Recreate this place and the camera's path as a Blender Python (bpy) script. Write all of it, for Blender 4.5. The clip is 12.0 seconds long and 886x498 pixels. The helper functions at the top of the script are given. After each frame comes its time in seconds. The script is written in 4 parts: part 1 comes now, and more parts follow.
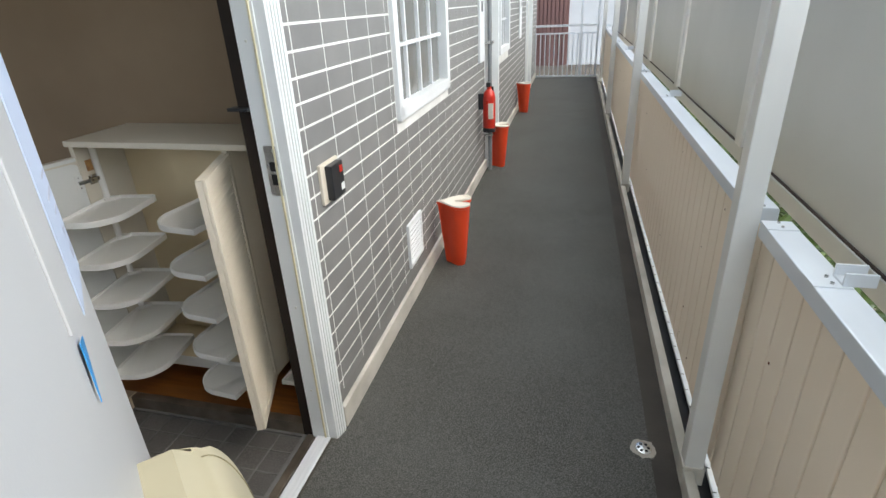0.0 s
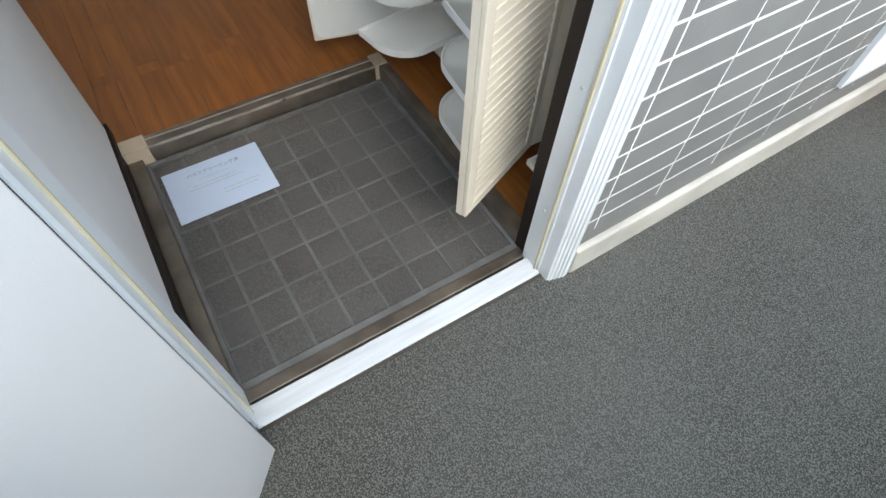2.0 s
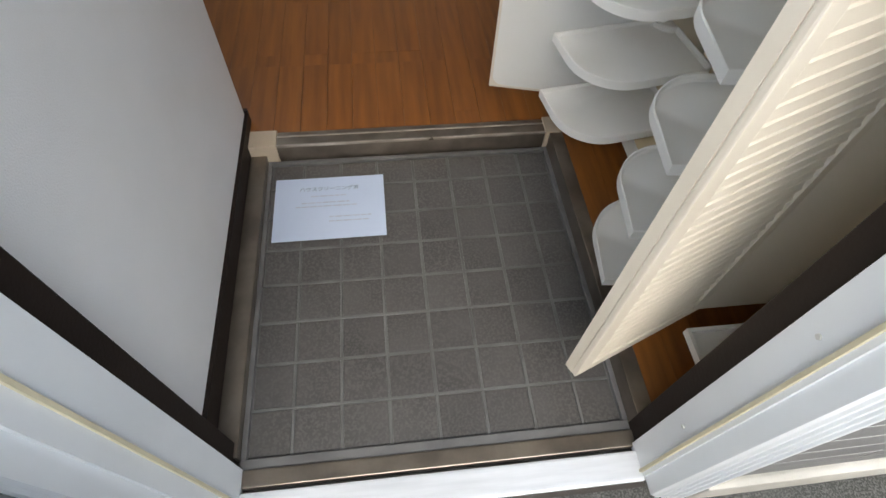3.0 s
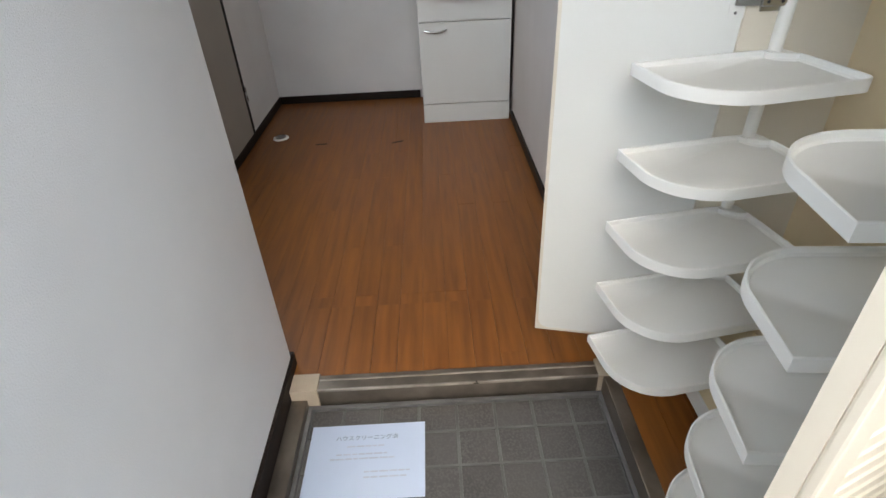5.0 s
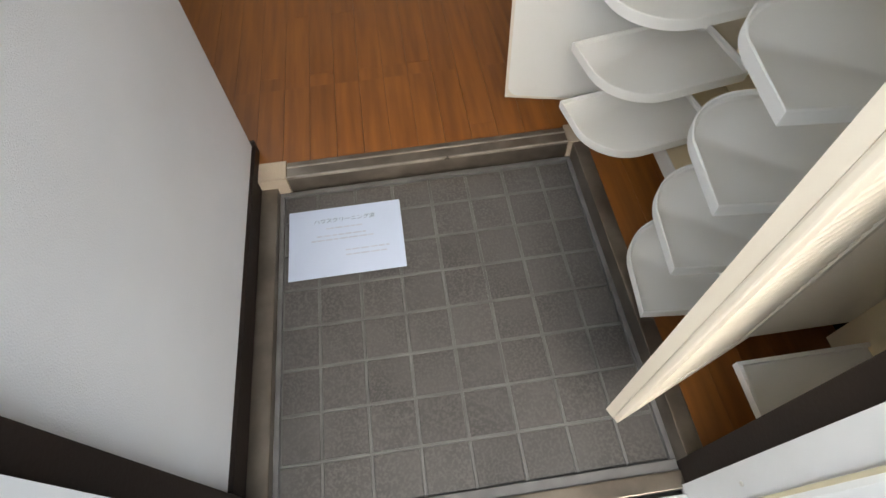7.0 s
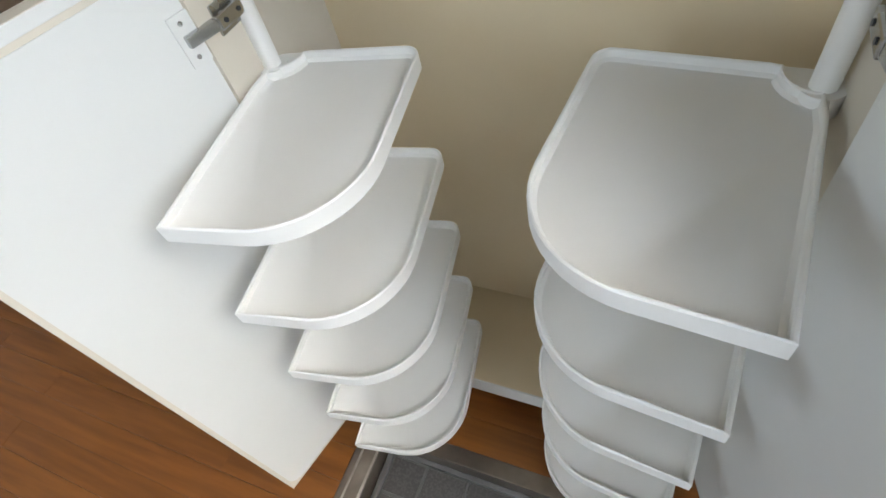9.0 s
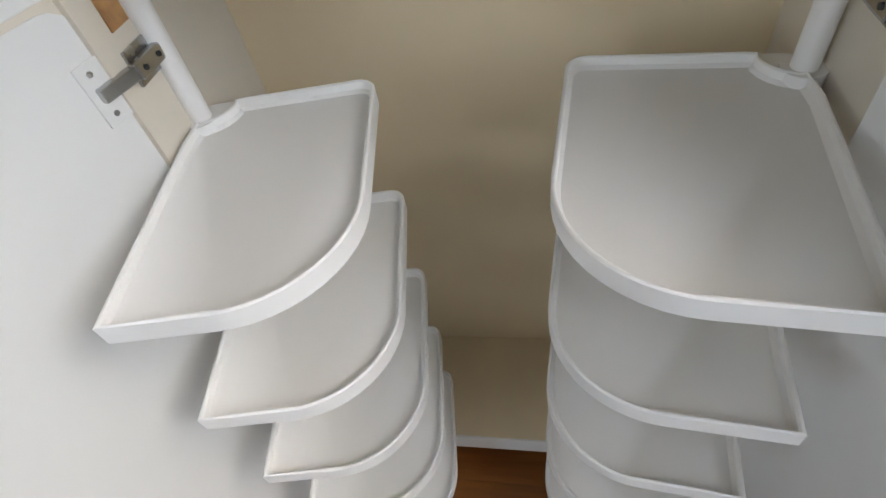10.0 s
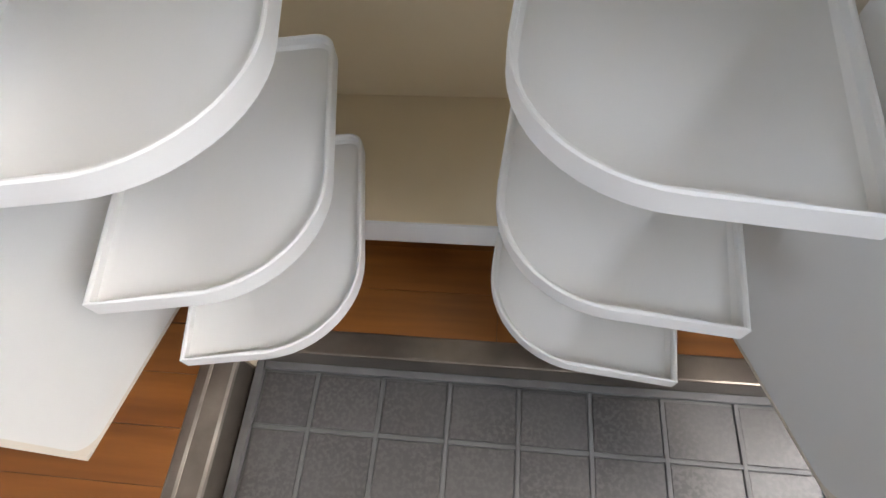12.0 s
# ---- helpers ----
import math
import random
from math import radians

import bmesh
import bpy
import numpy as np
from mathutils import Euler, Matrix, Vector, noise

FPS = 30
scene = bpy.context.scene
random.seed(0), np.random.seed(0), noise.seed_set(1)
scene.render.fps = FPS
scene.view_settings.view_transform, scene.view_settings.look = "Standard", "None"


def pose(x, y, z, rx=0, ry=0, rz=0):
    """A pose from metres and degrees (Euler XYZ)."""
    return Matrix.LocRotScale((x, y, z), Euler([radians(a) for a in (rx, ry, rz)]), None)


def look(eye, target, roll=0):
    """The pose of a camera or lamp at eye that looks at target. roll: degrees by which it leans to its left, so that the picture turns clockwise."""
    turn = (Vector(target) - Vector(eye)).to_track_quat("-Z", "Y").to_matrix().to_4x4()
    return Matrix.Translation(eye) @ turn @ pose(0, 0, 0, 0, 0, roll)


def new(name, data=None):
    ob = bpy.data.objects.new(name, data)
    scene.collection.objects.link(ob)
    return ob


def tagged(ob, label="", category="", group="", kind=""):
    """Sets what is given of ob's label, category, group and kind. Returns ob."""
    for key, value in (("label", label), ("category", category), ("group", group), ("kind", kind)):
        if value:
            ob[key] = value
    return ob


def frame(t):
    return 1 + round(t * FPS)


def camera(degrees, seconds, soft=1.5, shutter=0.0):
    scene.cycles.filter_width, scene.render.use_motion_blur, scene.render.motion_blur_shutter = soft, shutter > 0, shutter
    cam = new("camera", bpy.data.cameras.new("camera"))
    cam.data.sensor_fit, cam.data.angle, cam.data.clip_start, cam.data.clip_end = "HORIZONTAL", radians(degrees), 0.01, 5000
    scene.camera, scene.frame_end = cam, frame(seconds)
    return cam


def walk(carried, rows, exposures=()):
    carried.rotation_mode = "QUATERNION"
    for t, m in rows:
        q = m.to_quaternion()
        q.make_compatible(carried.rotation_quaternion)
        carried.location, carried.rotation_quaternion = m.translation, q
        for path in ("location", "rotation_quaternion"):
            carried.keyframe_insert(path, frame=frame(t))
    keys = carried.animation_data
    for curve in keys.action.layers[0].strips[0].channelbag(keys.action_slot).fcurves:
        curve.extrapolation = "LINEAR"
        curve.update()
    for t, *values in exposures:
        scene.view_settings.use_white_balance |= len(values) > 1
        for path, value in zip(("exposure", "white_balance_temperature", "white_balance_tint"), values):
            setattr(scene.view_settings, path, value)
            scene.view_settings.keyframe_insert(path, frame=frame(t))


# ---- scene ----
cam = camera(80.1, 12.0)
EXPOSURES = [
    (0, 1.62, 6650, 4), (1, 1.8, 6400, 5), (1.5, 2.2, 6450, 5), (2, 2.25, 6050, 2),
    (2.5, 2.08, 6240, 5), (4.5, 2.63, 6560, 6), (5.5, 2.4, 6270, 4), (6.5, 2.47, 6450, 5),
    (8.5, 2.51, 7350, 6), (9, 2.74, 6280, 5), (9.5, 2.55, 6400, 11), (10.5, 2.39, 6450, 7),
    (11, 2.36, 6550, 9), (12, 2.9, 6350, 10),
]
PATH = [
    (0, (0.905, -0.62, 1.576), (0.441, 1.131, 0.729), -2.7),
    (0.5, (0.909, -0.458, 1.509), (0.299, 1.085, 0.391), -3.3),
    (1, (0.846, -0.256, 1.416), (0.194, 0.995, -0.002), -2.0),
    (1.5, (0.667, 0.002, 1.326), (-0.029, 0.916, -0.311), 1.9),
    (2, (0.502, 0.157, 1.261), (-0.41, 0.775, -0.408), 2.9),
    (2.5, (0.343, 0.301, 1.186), (-0.724, 0.597, -0.48), 2.8),
    (2.7, (0.268, 0.322, 1.157), (-0.805, 0.534, -0.518), 3.0),
    (4.3, (0.056, 0.359, 1.152), (-1.281, 0.346, -0.334), -2.4),
    (4.5, (0.063, 0.397, 1.159), (-1.439, 0.341, -0.16), -3.8),
    (5, (0.07, 0.385, 1.185), (-1.588, 0.39, 0.067), -3.0),
    (5.5, (0.066, 0.388, 1.188), (-1.597, 0.421, 0.079), -2.8),
    (6, (0.062, 0.325, 1.19), (-1.267, 0.419, -0.302), -1.2),
    (6.5, (0.082, 0.346, 1.184), (-0.991, 0.384, -0.504), -3.3),
    (6.7, (0.076, 0.344, 1.162), (-0.96, 0.385, -0.548), -3.2),
    (8.3, (-0.302, 0.537, 1.208), (-1.345, 1.223, -0.355), -16.0),
    (8.5, (-0.343, 0.557, 1.236), (-1.307, 1.338, -0.333), -16.2),
    (9, (-0.44, 0.556, 1.263), (-1.156, 1.606, -0.282), -16.6),
    (9.5, (-0.543, 0.535, 1.277), (-1.012, 1.778, -0.219), -13.9),
    (10, (-0.558, 0.566, 1.218), (-0.942, 1.854, -0.263), -12.8),
    (10.5, (-0.562, 0.611, 1.106), (-0.849, 1.91, -0.388), -10.0),
    (11, (-0.556, 0.614, 0.965), (-0.784, 1.88, -0.566), -7.9),
    (11.5, (-0.536, 0.616, 0.84), (-0.783, 1.661, -0.847), -9.5),
    (12, (-0.559, 0.61, 0.809), (-0.755, 1.526, -0.959), -7.8),
]
walk(cam, [(t, look(eye, target, roll)) for t, eye, target, roll in PATH], EXPOSURES)

# ---- light ----
world = bpy.data.worlds.new("world")
scene.world = world
world.use_nodes = True
wn = world.node_tree.nodes
sky = wn.new("ShaderNodeTexSky")
sky.sky_type = "NISHITA"
sky.sun_disc = False
sky.sun_elevation = radians(50)
sky.sun_rotation = radians(92)
sky.air_density = 0.7
sky.dust_density = 2.0
sky.ozone_density = 0.5
wn["Background"].inputs["Strength"].default_value = 0.15
world.node_tree.links.new(sky.outputs[0], wn["Background"].inputs["Color"])
sun_data = bpy.data.lights.new("sun", "SUN")
sun_data.energy = 1.5
sun_data.angle = radians(122)
sun_data.color = (0.98, 0.985, 0.93)
sun = new("sun", sun_data)
sun.matrix_world = look((5.0, -0.2, 5.6), (0, 0, 0))
# added fill lamp, no source seen here; it brightens the far hall
hall = bpy.data.lights.new("hall_window_daylight", "AREA")
hall.shape, hall.size, hall.size_y, hall.energy = "RECTANGLE", 0.6, 1.05, 1.8
hall.color = (0.95, 0.98, 1.0)
hall_lamp = new("hall_window_daylight", hall)
hall_lamp.matrix_world = look((-1.875, -0.70, 1.5), (-1.875, 0.5, 1.5))


# ---- materials ----
def material(name, base, other=None, scale=8.0, rough=0.6, metal=0.0, bump=0.0, bump_scale=150.0, stretch=(1, 1, 1),
             vary=0.0, detail=6.0, coat=0.0, spec=0.5, speck=None, speck_scale=400.0, sharp=(0.35, 0.65)):
    """Two-scale procedural surface: broad stains between base and other, fine grain, bump, and random shade per object."""
    m = bpy.data.materials.new(name)
    m.use_nodes = True
    nt = m.node_tree
    n, l = nt.nodes, nt.links
    b = n["Principled BSDF"]
    b.inputs["Roughness"].default_value = rough
    b.inputs["Metallic"].default_value = metal
    b.inputs["Specular IOR Level"].default_value = spec
    b.inputs["Coat Weight"].default_value = coat
    other = other or tuple(c * 0.85 for c in base)
    co = n.new("ShaderNodeTexCoord")
    mp = n.new("ShaderNodeMapping")
    mp.inputs["Scale"].default_value = stretch
    l.new(co.outputs["Object"], mp.inputs["Vector"])
    info = n.new("ShaderNodeObjectInfo")
    shift = n.new("ShaderNodeVectorMath")
    shift.operation = "SCALE"
    shift.inputs[3].default_value = 7.0 if vary else 0.0
    comb = n.new("ShaderNodeCombineXYZ")
    for k in range(3):
        l.new(info.outputs["Random"], comb.inputs[k])
    l.new(comb.outputs[0], shift.inputs[0])
    add = n.new("ShaderNodeVectorMath")
    l.new(mp.outputs[0], add.inputs[0])
    l.new(shift.outputs[0], add.inputs[1])
    t1 = n.new("ShaderNodeTexNoise")
    t1.inputs["Scale"].default_value = scale
    t1.inputs["Detail"].default_value = detail
    l.new(add.outputs[0], t1.inputs["Vector"])
    ramp = n.new("ShaderNodeValToRGB")
    ramp.color_ramp.elements[0].position, ramp.color_ramp.elements[1].position = sharp
    ramp.color_ramp.elements[0].color = (*other, 1)
    ramp.color_ramp.elements[1].color = (*base, 1)
    l.new(t1.outputs["Fac"], ramp.inputs["Fac"])
    col = ramp.outputs["Color"]
    if speck:
        t2 = n.new("ShaderNodeTexNoise")
        t2.inputs["Scale"].default_value = speck_scale
        t2.inputs["Detail"].default_value = 3.0
        l.new(add.outputs[0], t2.inputs["Vector"])
        r2 = n.new("ShaderNodeValToRGB")
        r2.color_ramp.elements[0].position, r2.color_ramp.elements[1].position = 0.44, 0.62
        r2.color_ramp.elements[0].color = (0, 0, 0, 1)
        r2.color_ramp.elements[1].color = (1, 1, 1, 1)
        l.new(t2.outputs["Fac"], r2.inputs["Fac"])
        mx = n.new("ShaderNodeMix")
        mx.data_type = "RGBA"
        mx.inputs[7].default_value = (*speck, 1)
        l.new(r2.outputs["Color"], mx.inputs[0])
        l.new(col, mx.inputs[6])
        col = mx.outputs[2]
    if vary:
        hsv = n.new("ShaderNodeHueSaturation")
        mr = n.new("ShaderNodeMapRange")
        mr.inputs[3].default_value, mr.inputs[4].default_value = 1 - vary, 1 + vary
        l.new(info.outputs["Random"], mr.inputs[0])
        l.new(mr.outputs[0], hsv.inputs["Value"])
        l.new(col, hsv.inputs["Color"])
        col = hsv.outputs["Color"]
    l.new(col, b.inputs["Base Color"])
    rr = n.new("ShaderNodeMapRange")
    rr.inputs[3].default_value, rr.inputs[4].default_value = max(rough - 0.08, 0.02), min(rough + 0.1, 1)
    l.new(t1.outputs["Fac"], rr.inputs[0])
    l.new(rr.outputs[0], b.inputs["Roughness"])
    if bump:
        t3 = n.new("ShaderNodeTexNoise")
        t3.inputs["Scale"].default_value = bump_scale
        t3.inputs["Detail"].default_value = 4.0
        l.new(add.outputs[0], t3.inputs["Vector"])
        bp = n.new("ShaderNodeBump")
        bp.inputs["Strength"].default_value = bump
        bp.inputs["Distance"].default_value = 0.004
        l.new(t3.outputs["Fac"], bp.inputs["Height"])
        l.new(bp.outputs[0], b.inputs["Normal"])
    return m


M = {
    "corridor": material("corridor_sheet", (0.06, 0.06, 0.056), (0.028, 0.026, 0.022), 1.4, 0.75, bump=0.5, bump_scale=300, speck=(0.128, 0.128, 0.117), speck_scale=270, spec=0.3),
    "gutter": material("gutter_mortar", (0.055, 0.046, 0.037), (0.028, 0.022, 0.017), 3.0, 0.7, bump=0.4, bump_scale=120),
    "brick": material("siding_brick", (0.205, 0.202, 0.197), (0.175, 0.172, 0.168), 6, 0.6, bump=0.35, bump_scale=180, vary=0.05),
    "joint": material("siding_joint", (0.78, 0.78, 0.75), (0.66, 0.66, 0.63), 5, 0.7, bump=0.2),
    "base": material("base_strip_cream", (0.6, 0.57, 0.51), (0.42, 0.4, 0.35), 4, 0.6, bump=0.2),
    "white_metal": material("white_painted_steel", (0.76, 0.78, 0.79), (0.68, 0.7, 0.71), 3, 0.35, bump=0.05, bump_scale=60),
    "leaf": material("door_leaf_film", (0.52, 0.53, 0.54), (0.48, 0.49, 0.5), 2, 0.4, bump=0.06, bump_scale=300),
    "wallpaper": material("wallpaper_white", (0.76, 0.75, 0.74), (0.71, 0.7, 0.69), 3, 0.85, bump=0.28, bump_scale=420),
    "ceiling": material("ceiling_paper", (0.74, 0.73, 0.7), (0.68, 0.67, 0.64), 3, 0.9, bump=0.3, bump_scale=400),
    "wallbrown": material("wallpaper_brown", (0.3, 0.222, 0.15), (0.26, 0.19, 0.125), 3, 0.85, bump=0.28, bump_scale=420),
    "wallgreige": material("wallpaper_greige", (0.5, 0.46, 0.43), (0.46, 0.42, 0.39), 3, 0.85, bump=0.28, bump_scale=420),
    "wallgrey": material("panel_greige", (0.36, 0.33, 0.285), (0.32, 0.29, 0.25), 2, 0.6, bump=0.1),
    "brown": material("dark_brown_trim", (0.02, 0.013, 0.01), (0.013, 0.009, 0.007), 9, 0.5, stretch=(1, 1, 1), bump=0.1, spec=0.22),
    "bronze": material("bronze_metal", (0.3, 0.26, 0.215), (0.2, 0.17, 0.14), 12, 0.34, metal=0.85, stretch=(1, 1, 1), bump=0.05),
    "bronze_light": material("bronze_edge_pale", (0.6, 0.55, 0.48), (0.36, 0.31, 0.26), 14, 0.3, metal=0.6),
    "tape": material("masking_corner", (0.47, 0.39, 0.29), (0.4, 0.33, 0.25), 10, 0.8, bump=0.2),
    "alu": material("aluminium_sill", (0.72, 0.74, 0.77), (0.6, 0.62, 0.65), 5, 0.3, metal=0.2, stretch=(12, 1, 1)),
    "tile": material("entry_tile", (0.078, 0.074, 0.071), (0.056, 0.053, 0.051), 7, 0.42, bump=0.1, bump_scale=160, vary=0.09, spec=0.5, speck=(0.092, 0.087, 0.083), speck_scale=170),
    "tile_joint": material("entry_joint", (0.14, 0.137, 0.134), (0.09, 0.088, 0.086), 11, 0.6),
    "wood": material("wood_flooring", (0.255, 0.092, 0.016), (0.145, 0.046, 0.008), 5, 0.42, stretch=(0.7, 9, 1), bump=0.04, bump_scale=90, vary=0.045, coat=0.1, sharp=(0.25, 0.75)),
    "wainscot": material("wainscot_red_brown", (0.2, 0.075, 0.03), (0.14, 0.05, 0.02), 5, 0.45, stretch=(9, 9, 0.8), bump=0.05),
    "cream": material("cream_laminate", (0.66, 0.605, 0.505), (0.62, 0.565, 0.465), 3, 0.5, bump=0.05),
    "cream_in": material("cream_board_inside", (0.71, 0.59, 0.39), (0.66, 0.54, 0.345), 2.5, 0.6, bump=0.05),
    "door_white": material("cupboard_door_white", (0.72, 0.72, 0.69), (0.685, 0.682, 0.65), 2, 0.45, bump=0.03),
    "plastic": material("tray_plastic", (0.82, 0.808, 0.77), (0.785, 0.772, 0.732), 3, 0.5, bump=0.03, bump_scale=220),
    "paper": material("paper_sheet", (0.46, 0.53, 0.67), (0.43, 0.5, 0.64), 4, 0.8),
    "ink": material("ink_grey", (0.43, 0.46, 0.55), None, 20, 0.8),
    "chrome": material("hinge_metal", (0.55, 0.55, 0.54), (0.4, 0.4, 0.39), 20, 0.25, metal=1.0),
    "dark": material("dark_plastic_and_gap_shade", (0.02, 0.022, 0.026), (0.015, 0.016, 0.018), 10, 0.3),
    "red": material("extinguisher_red", (0.62, 0.035, 0.018), (0.5, 0.025, 0.014), 5, 0.3),
    "orange": material("stand_vermilion", (0.8, 0.075, 0.022), (0.72, 0.06, 0.017), 4, 0.45, bump=0.05),
    "stand_top": material("stand_lining_white", (0.74, 0.7, 0.62), (0.66, 0.62, 0.54), 5, 0.6),
    "mail": material("mailbox_cream", (0.4, 0.37, 0.265), (0.37, 0.34, 0.24), 3, 0.4),
    "mail_seam": material("letter_box_seam", (0.2, 0.175, 0.1), None, 9, 0.6),
    "blue": material("sticker_blue", (0.03, 0.26, 0.6), None, 6, 0.5),
    "post": material("post_paint_greige", (0.74, 0.73, 0.69), (0.68, 0.67, 0.635), 3, 0.45, bump=0.06, bump_scale=40),
    "panel": material("fence_panel_beige", (0.88, 0.765, 0.625), (0.83, 0.705, 0.565), 2.5, 0.6, bump=0.1, stretch=(1, 1, 0.3)),
    "rail": material("rail_white", (0.74, 0.77, 0.8), (0.62, 0.65, 0.68), 3, 0.3, metal=0.15, stretch=(1, 0.3, 1)),
    "screen": material("privacy_screen_greige", (0.6, 0.6, 0.56), (0.55, 0.55, 0.51), 1.5, 0.5, bump=0.05),
    "leafgreen": material("leaf_green", (0.1, 0.17, 0.025), (0.025, 0.05, 0.012), 9, 0.5, vary=0.25),
    "soil": material("ground_soil", (0.12, 0.1, 0.08), (0.08, 0.065, 0.05), 2, 0.9, bump=0.5, bump_scale=40),
    "farbrown": material("far_cladding_brown", (0.2, 0.1, 0.085), (0.16, 0.08, 0.07), 2, 0.6),
    "farwhite": material("far_wall_white", (0.7, 0.69, 0.68), (0.62, 0.61, 0.6), 1, 0.7),
    "hole": material("slot_black", (0.01, 0.01, 0.01), None, 5, 0.8),
    "green": material("sticker_green", (0.02, 0.3, 0.16), None, 6, 0.5),
    "groove": material("grimy_groove", (0.07, 0.045, 0.03), (0.04, 0.026, 0.018), 6, 0.8),
    "rust": material("rust", (0.2, 0.075, 0.03), (0.11, 0.04, 0.02), 60, 0.9),
    "ink_dark": material("ink_print", (0.2, 0.22, 0.27), None, 20, 0.8),
    "pipe": material("pipe_grey", (0.24, 0.25, 0.26), (0.18, 0.19, 0.2), 4, 0.4),
    "amber": material("amber_plate", (0.5, 0.28, 0.1), (0.3, 0.15, 0.06), 40, 0.4),
    "yellow": material("gasket_cream", (0.66, 0.6, 0.42), None, 9, 0.7),
}
g = bpy.data.materials.new("window_glass")
g.use_nodes = True
gb = g.node_tree.nodes["Principled BSDF"]
gb.inputs["Base Color"].default_value = (0.16, 0.16, 0.15, 1)
gb.inputs["Roughness"].default_value = 0.12
M["glass"] = g


# ---- mesh helpers ----
def box(bm, x0, x1, y0, y1, z0, z1, bevel=0.0):
    m = Matrix.Translation(((x0 + x1) / 2, (y0 + y1) / 2, (z0 + z1) / 2)) @ Matrix.Diagonal((abs(x1 - x0), abs(y1 - y0), abs(z1 - z0), 1))
    r = bmesh.ops.create_cube(bm, size=1, matrix=m)
    if bevel:
        edges = list({e for v in r["verts"] for e in v.link_edges})
        bmesh.ops.bevel(bm, geom=edges, offset=bevel, segments=2, affect="EDGES", profile=0.6)
    return bm


def prism(bm, outline, z0, z1):
    """A straight prism over an outline of (x, y)."""
    lo = [bm.verts.new((x, y, z0)) for x, y in outline]
    hi = [bm.verts.new((x, y, z1)) for x, y in outline]
    n = len(outline)
    bm.faces.new(lo[::-1])
    bm.faces.new(hi)
    for k in range(n):
        bm.faces.new((lo[k], lo[(k + 1) % n], hi[(k + 1) % n], hi[k]))
    return bm


def tube(bm, a, b, r, seg=14, r2=None):
    a, b = Vector(a), Vector(b)
    d = b - a
    m = Matrix.Translation((a + b) / 2) @ d.to_track_quat("Z", "Y").to_matrix().to_4x4()
    bmesh.ops.create_cone(bm, cap_ends=True, segments=seg, radius1=r, radius2=r if r2 is None else r2, depth=d.length, matrix=m)
    return bm


def lathe(bm, profile, seg=24, centre=(0, 0, 0)):
    """A body turned about z from (radius, height) pairs."""
    rings = []
    for r, z in profile:
        rings.append([bm.verts.new((centre[0] + r * math.cos(2 * math.pi * k / seg), centre[1] + r * math.sin(2 * math.pi * k / seg), centre[2] + z)) for k in range(seg)])
    for a, b in zip(rings, rings[1:]):
        for k in range(seg):
            bm.faces.new((a[k], a[(k + 1) % seg], b[(k + 1) % seg], b[k]))
    bm.faces.new(rings[0][::-1])
    bm.faces.new(rings[-1])
    return bm


def mesh_of(name, bm, mat, smooth=False):
    bmesh.ops.recalc_face_normals(bm, faces=bm.faces)
    me = bpy.data.meshes.new(name)
    bm.to_mesh(me)
    bm.free()
    me.materials.append(M[mat])
    if smooth:
        for p in me.polygons:
            p.use_smooth = True
        me.set_sharp_from_angle(angle=radians(38))
    return me


def part(name, bm, mat, parent=None, label="", smooth=False):
    ob = new(name, mesh_of(name, bm, mat, smooth))
    if parent is not None:
        ob.parent = parent
    if label:
        ob["label"] = label
    return ob


def thing(name, label, category, at=(0, 0, 0, 0, 0, 0), group=""):
    ob = new(name)
    ob.empty_display_size = 0.05
    ob.matrix_world = pose(*at)
    return tagged(ob, label, category, group)


def structure(name, bm, mat, label, category, smooth=False):
    return tagged(part(name, bm, mat, smooth=smooth), label, category, kind="structure")


def B(*a):
    return box(bmesh.new(), *a)


# ---- structure: corridor ----
FX = 0.050           # face of the siding
CZ = 0.012           # corridor floor
YE = 11.45           # end of the corridor
LOY, HIY = -0.07, 0.868   # door opening in the facade
structure("ground", B(-60, 80, -60, 90, -0.5, -0.3), "soil", "bare brown soil around the building", "ground")
structure("corridor_floor", B(-0.02, 1.25, -4.0, YE, -0.3, CZ), "corridor", "speckled grey non-slip vinyl corridor floor", "floor")
structure("corridor_gutter", B(1.25, 1.335, -4.0, YE, -0.3, CZ - 0.006), "gutter", "stained brown-grey mortar gutter strip along the corridor", "floor")
structure("threshold_mortar", B(0.026, 0.036, -0.004, 0.804, -0.02, CZ + 0.002), "gutter", "grey mortar strip in front of the door sill", "trim")

DOORS = [(LOY, HIY), (4.62, 5.42), (9.0, 10.0)]
WINDOWS = [(1.885, 3.0, 1.06, 2.0), (5.62, 6.5, 1.02, 2.0)]
cuts = sorted([(a, b, 0.0, 2.06) for a, b in DOORS] + WINDOWS)
bm = bmesh.new()
y = -4.0
for a, b, z0, z1 in cuts:
    box(bm, -0.09, FX - 0.0005, y, a, 0, 2.6)
    if z0 > 0:
        box(bm, -0.09, FX - 0.0005, a, b, 0, z0)
    box(bm, -0.09, FX - 0.0005, a, b, z1, 2.6)
    y = b
box(bm, -0.09, FX - 0.0005, y, YE, 0, 2.6)
facade = structure("wall_facade", bm, "joint", "grey brick-pattern siding wall with pale joints", "wall")
bm = bmesh.new()
y = -4.0
for a, b in DOORS + [(YE, 14)]:
    lo, hi = (y + 0.007 if y > -4 else y), a - (0.03 if a < 11 else 0.0)
    box(bm, FX - 0.003, FX + 0.02, lo, hi, CZ, 0.119, 0.009)
    y = b
structure("baseboard_facade", bm, "base", "cream base strip along the siding wall", "baseboard")
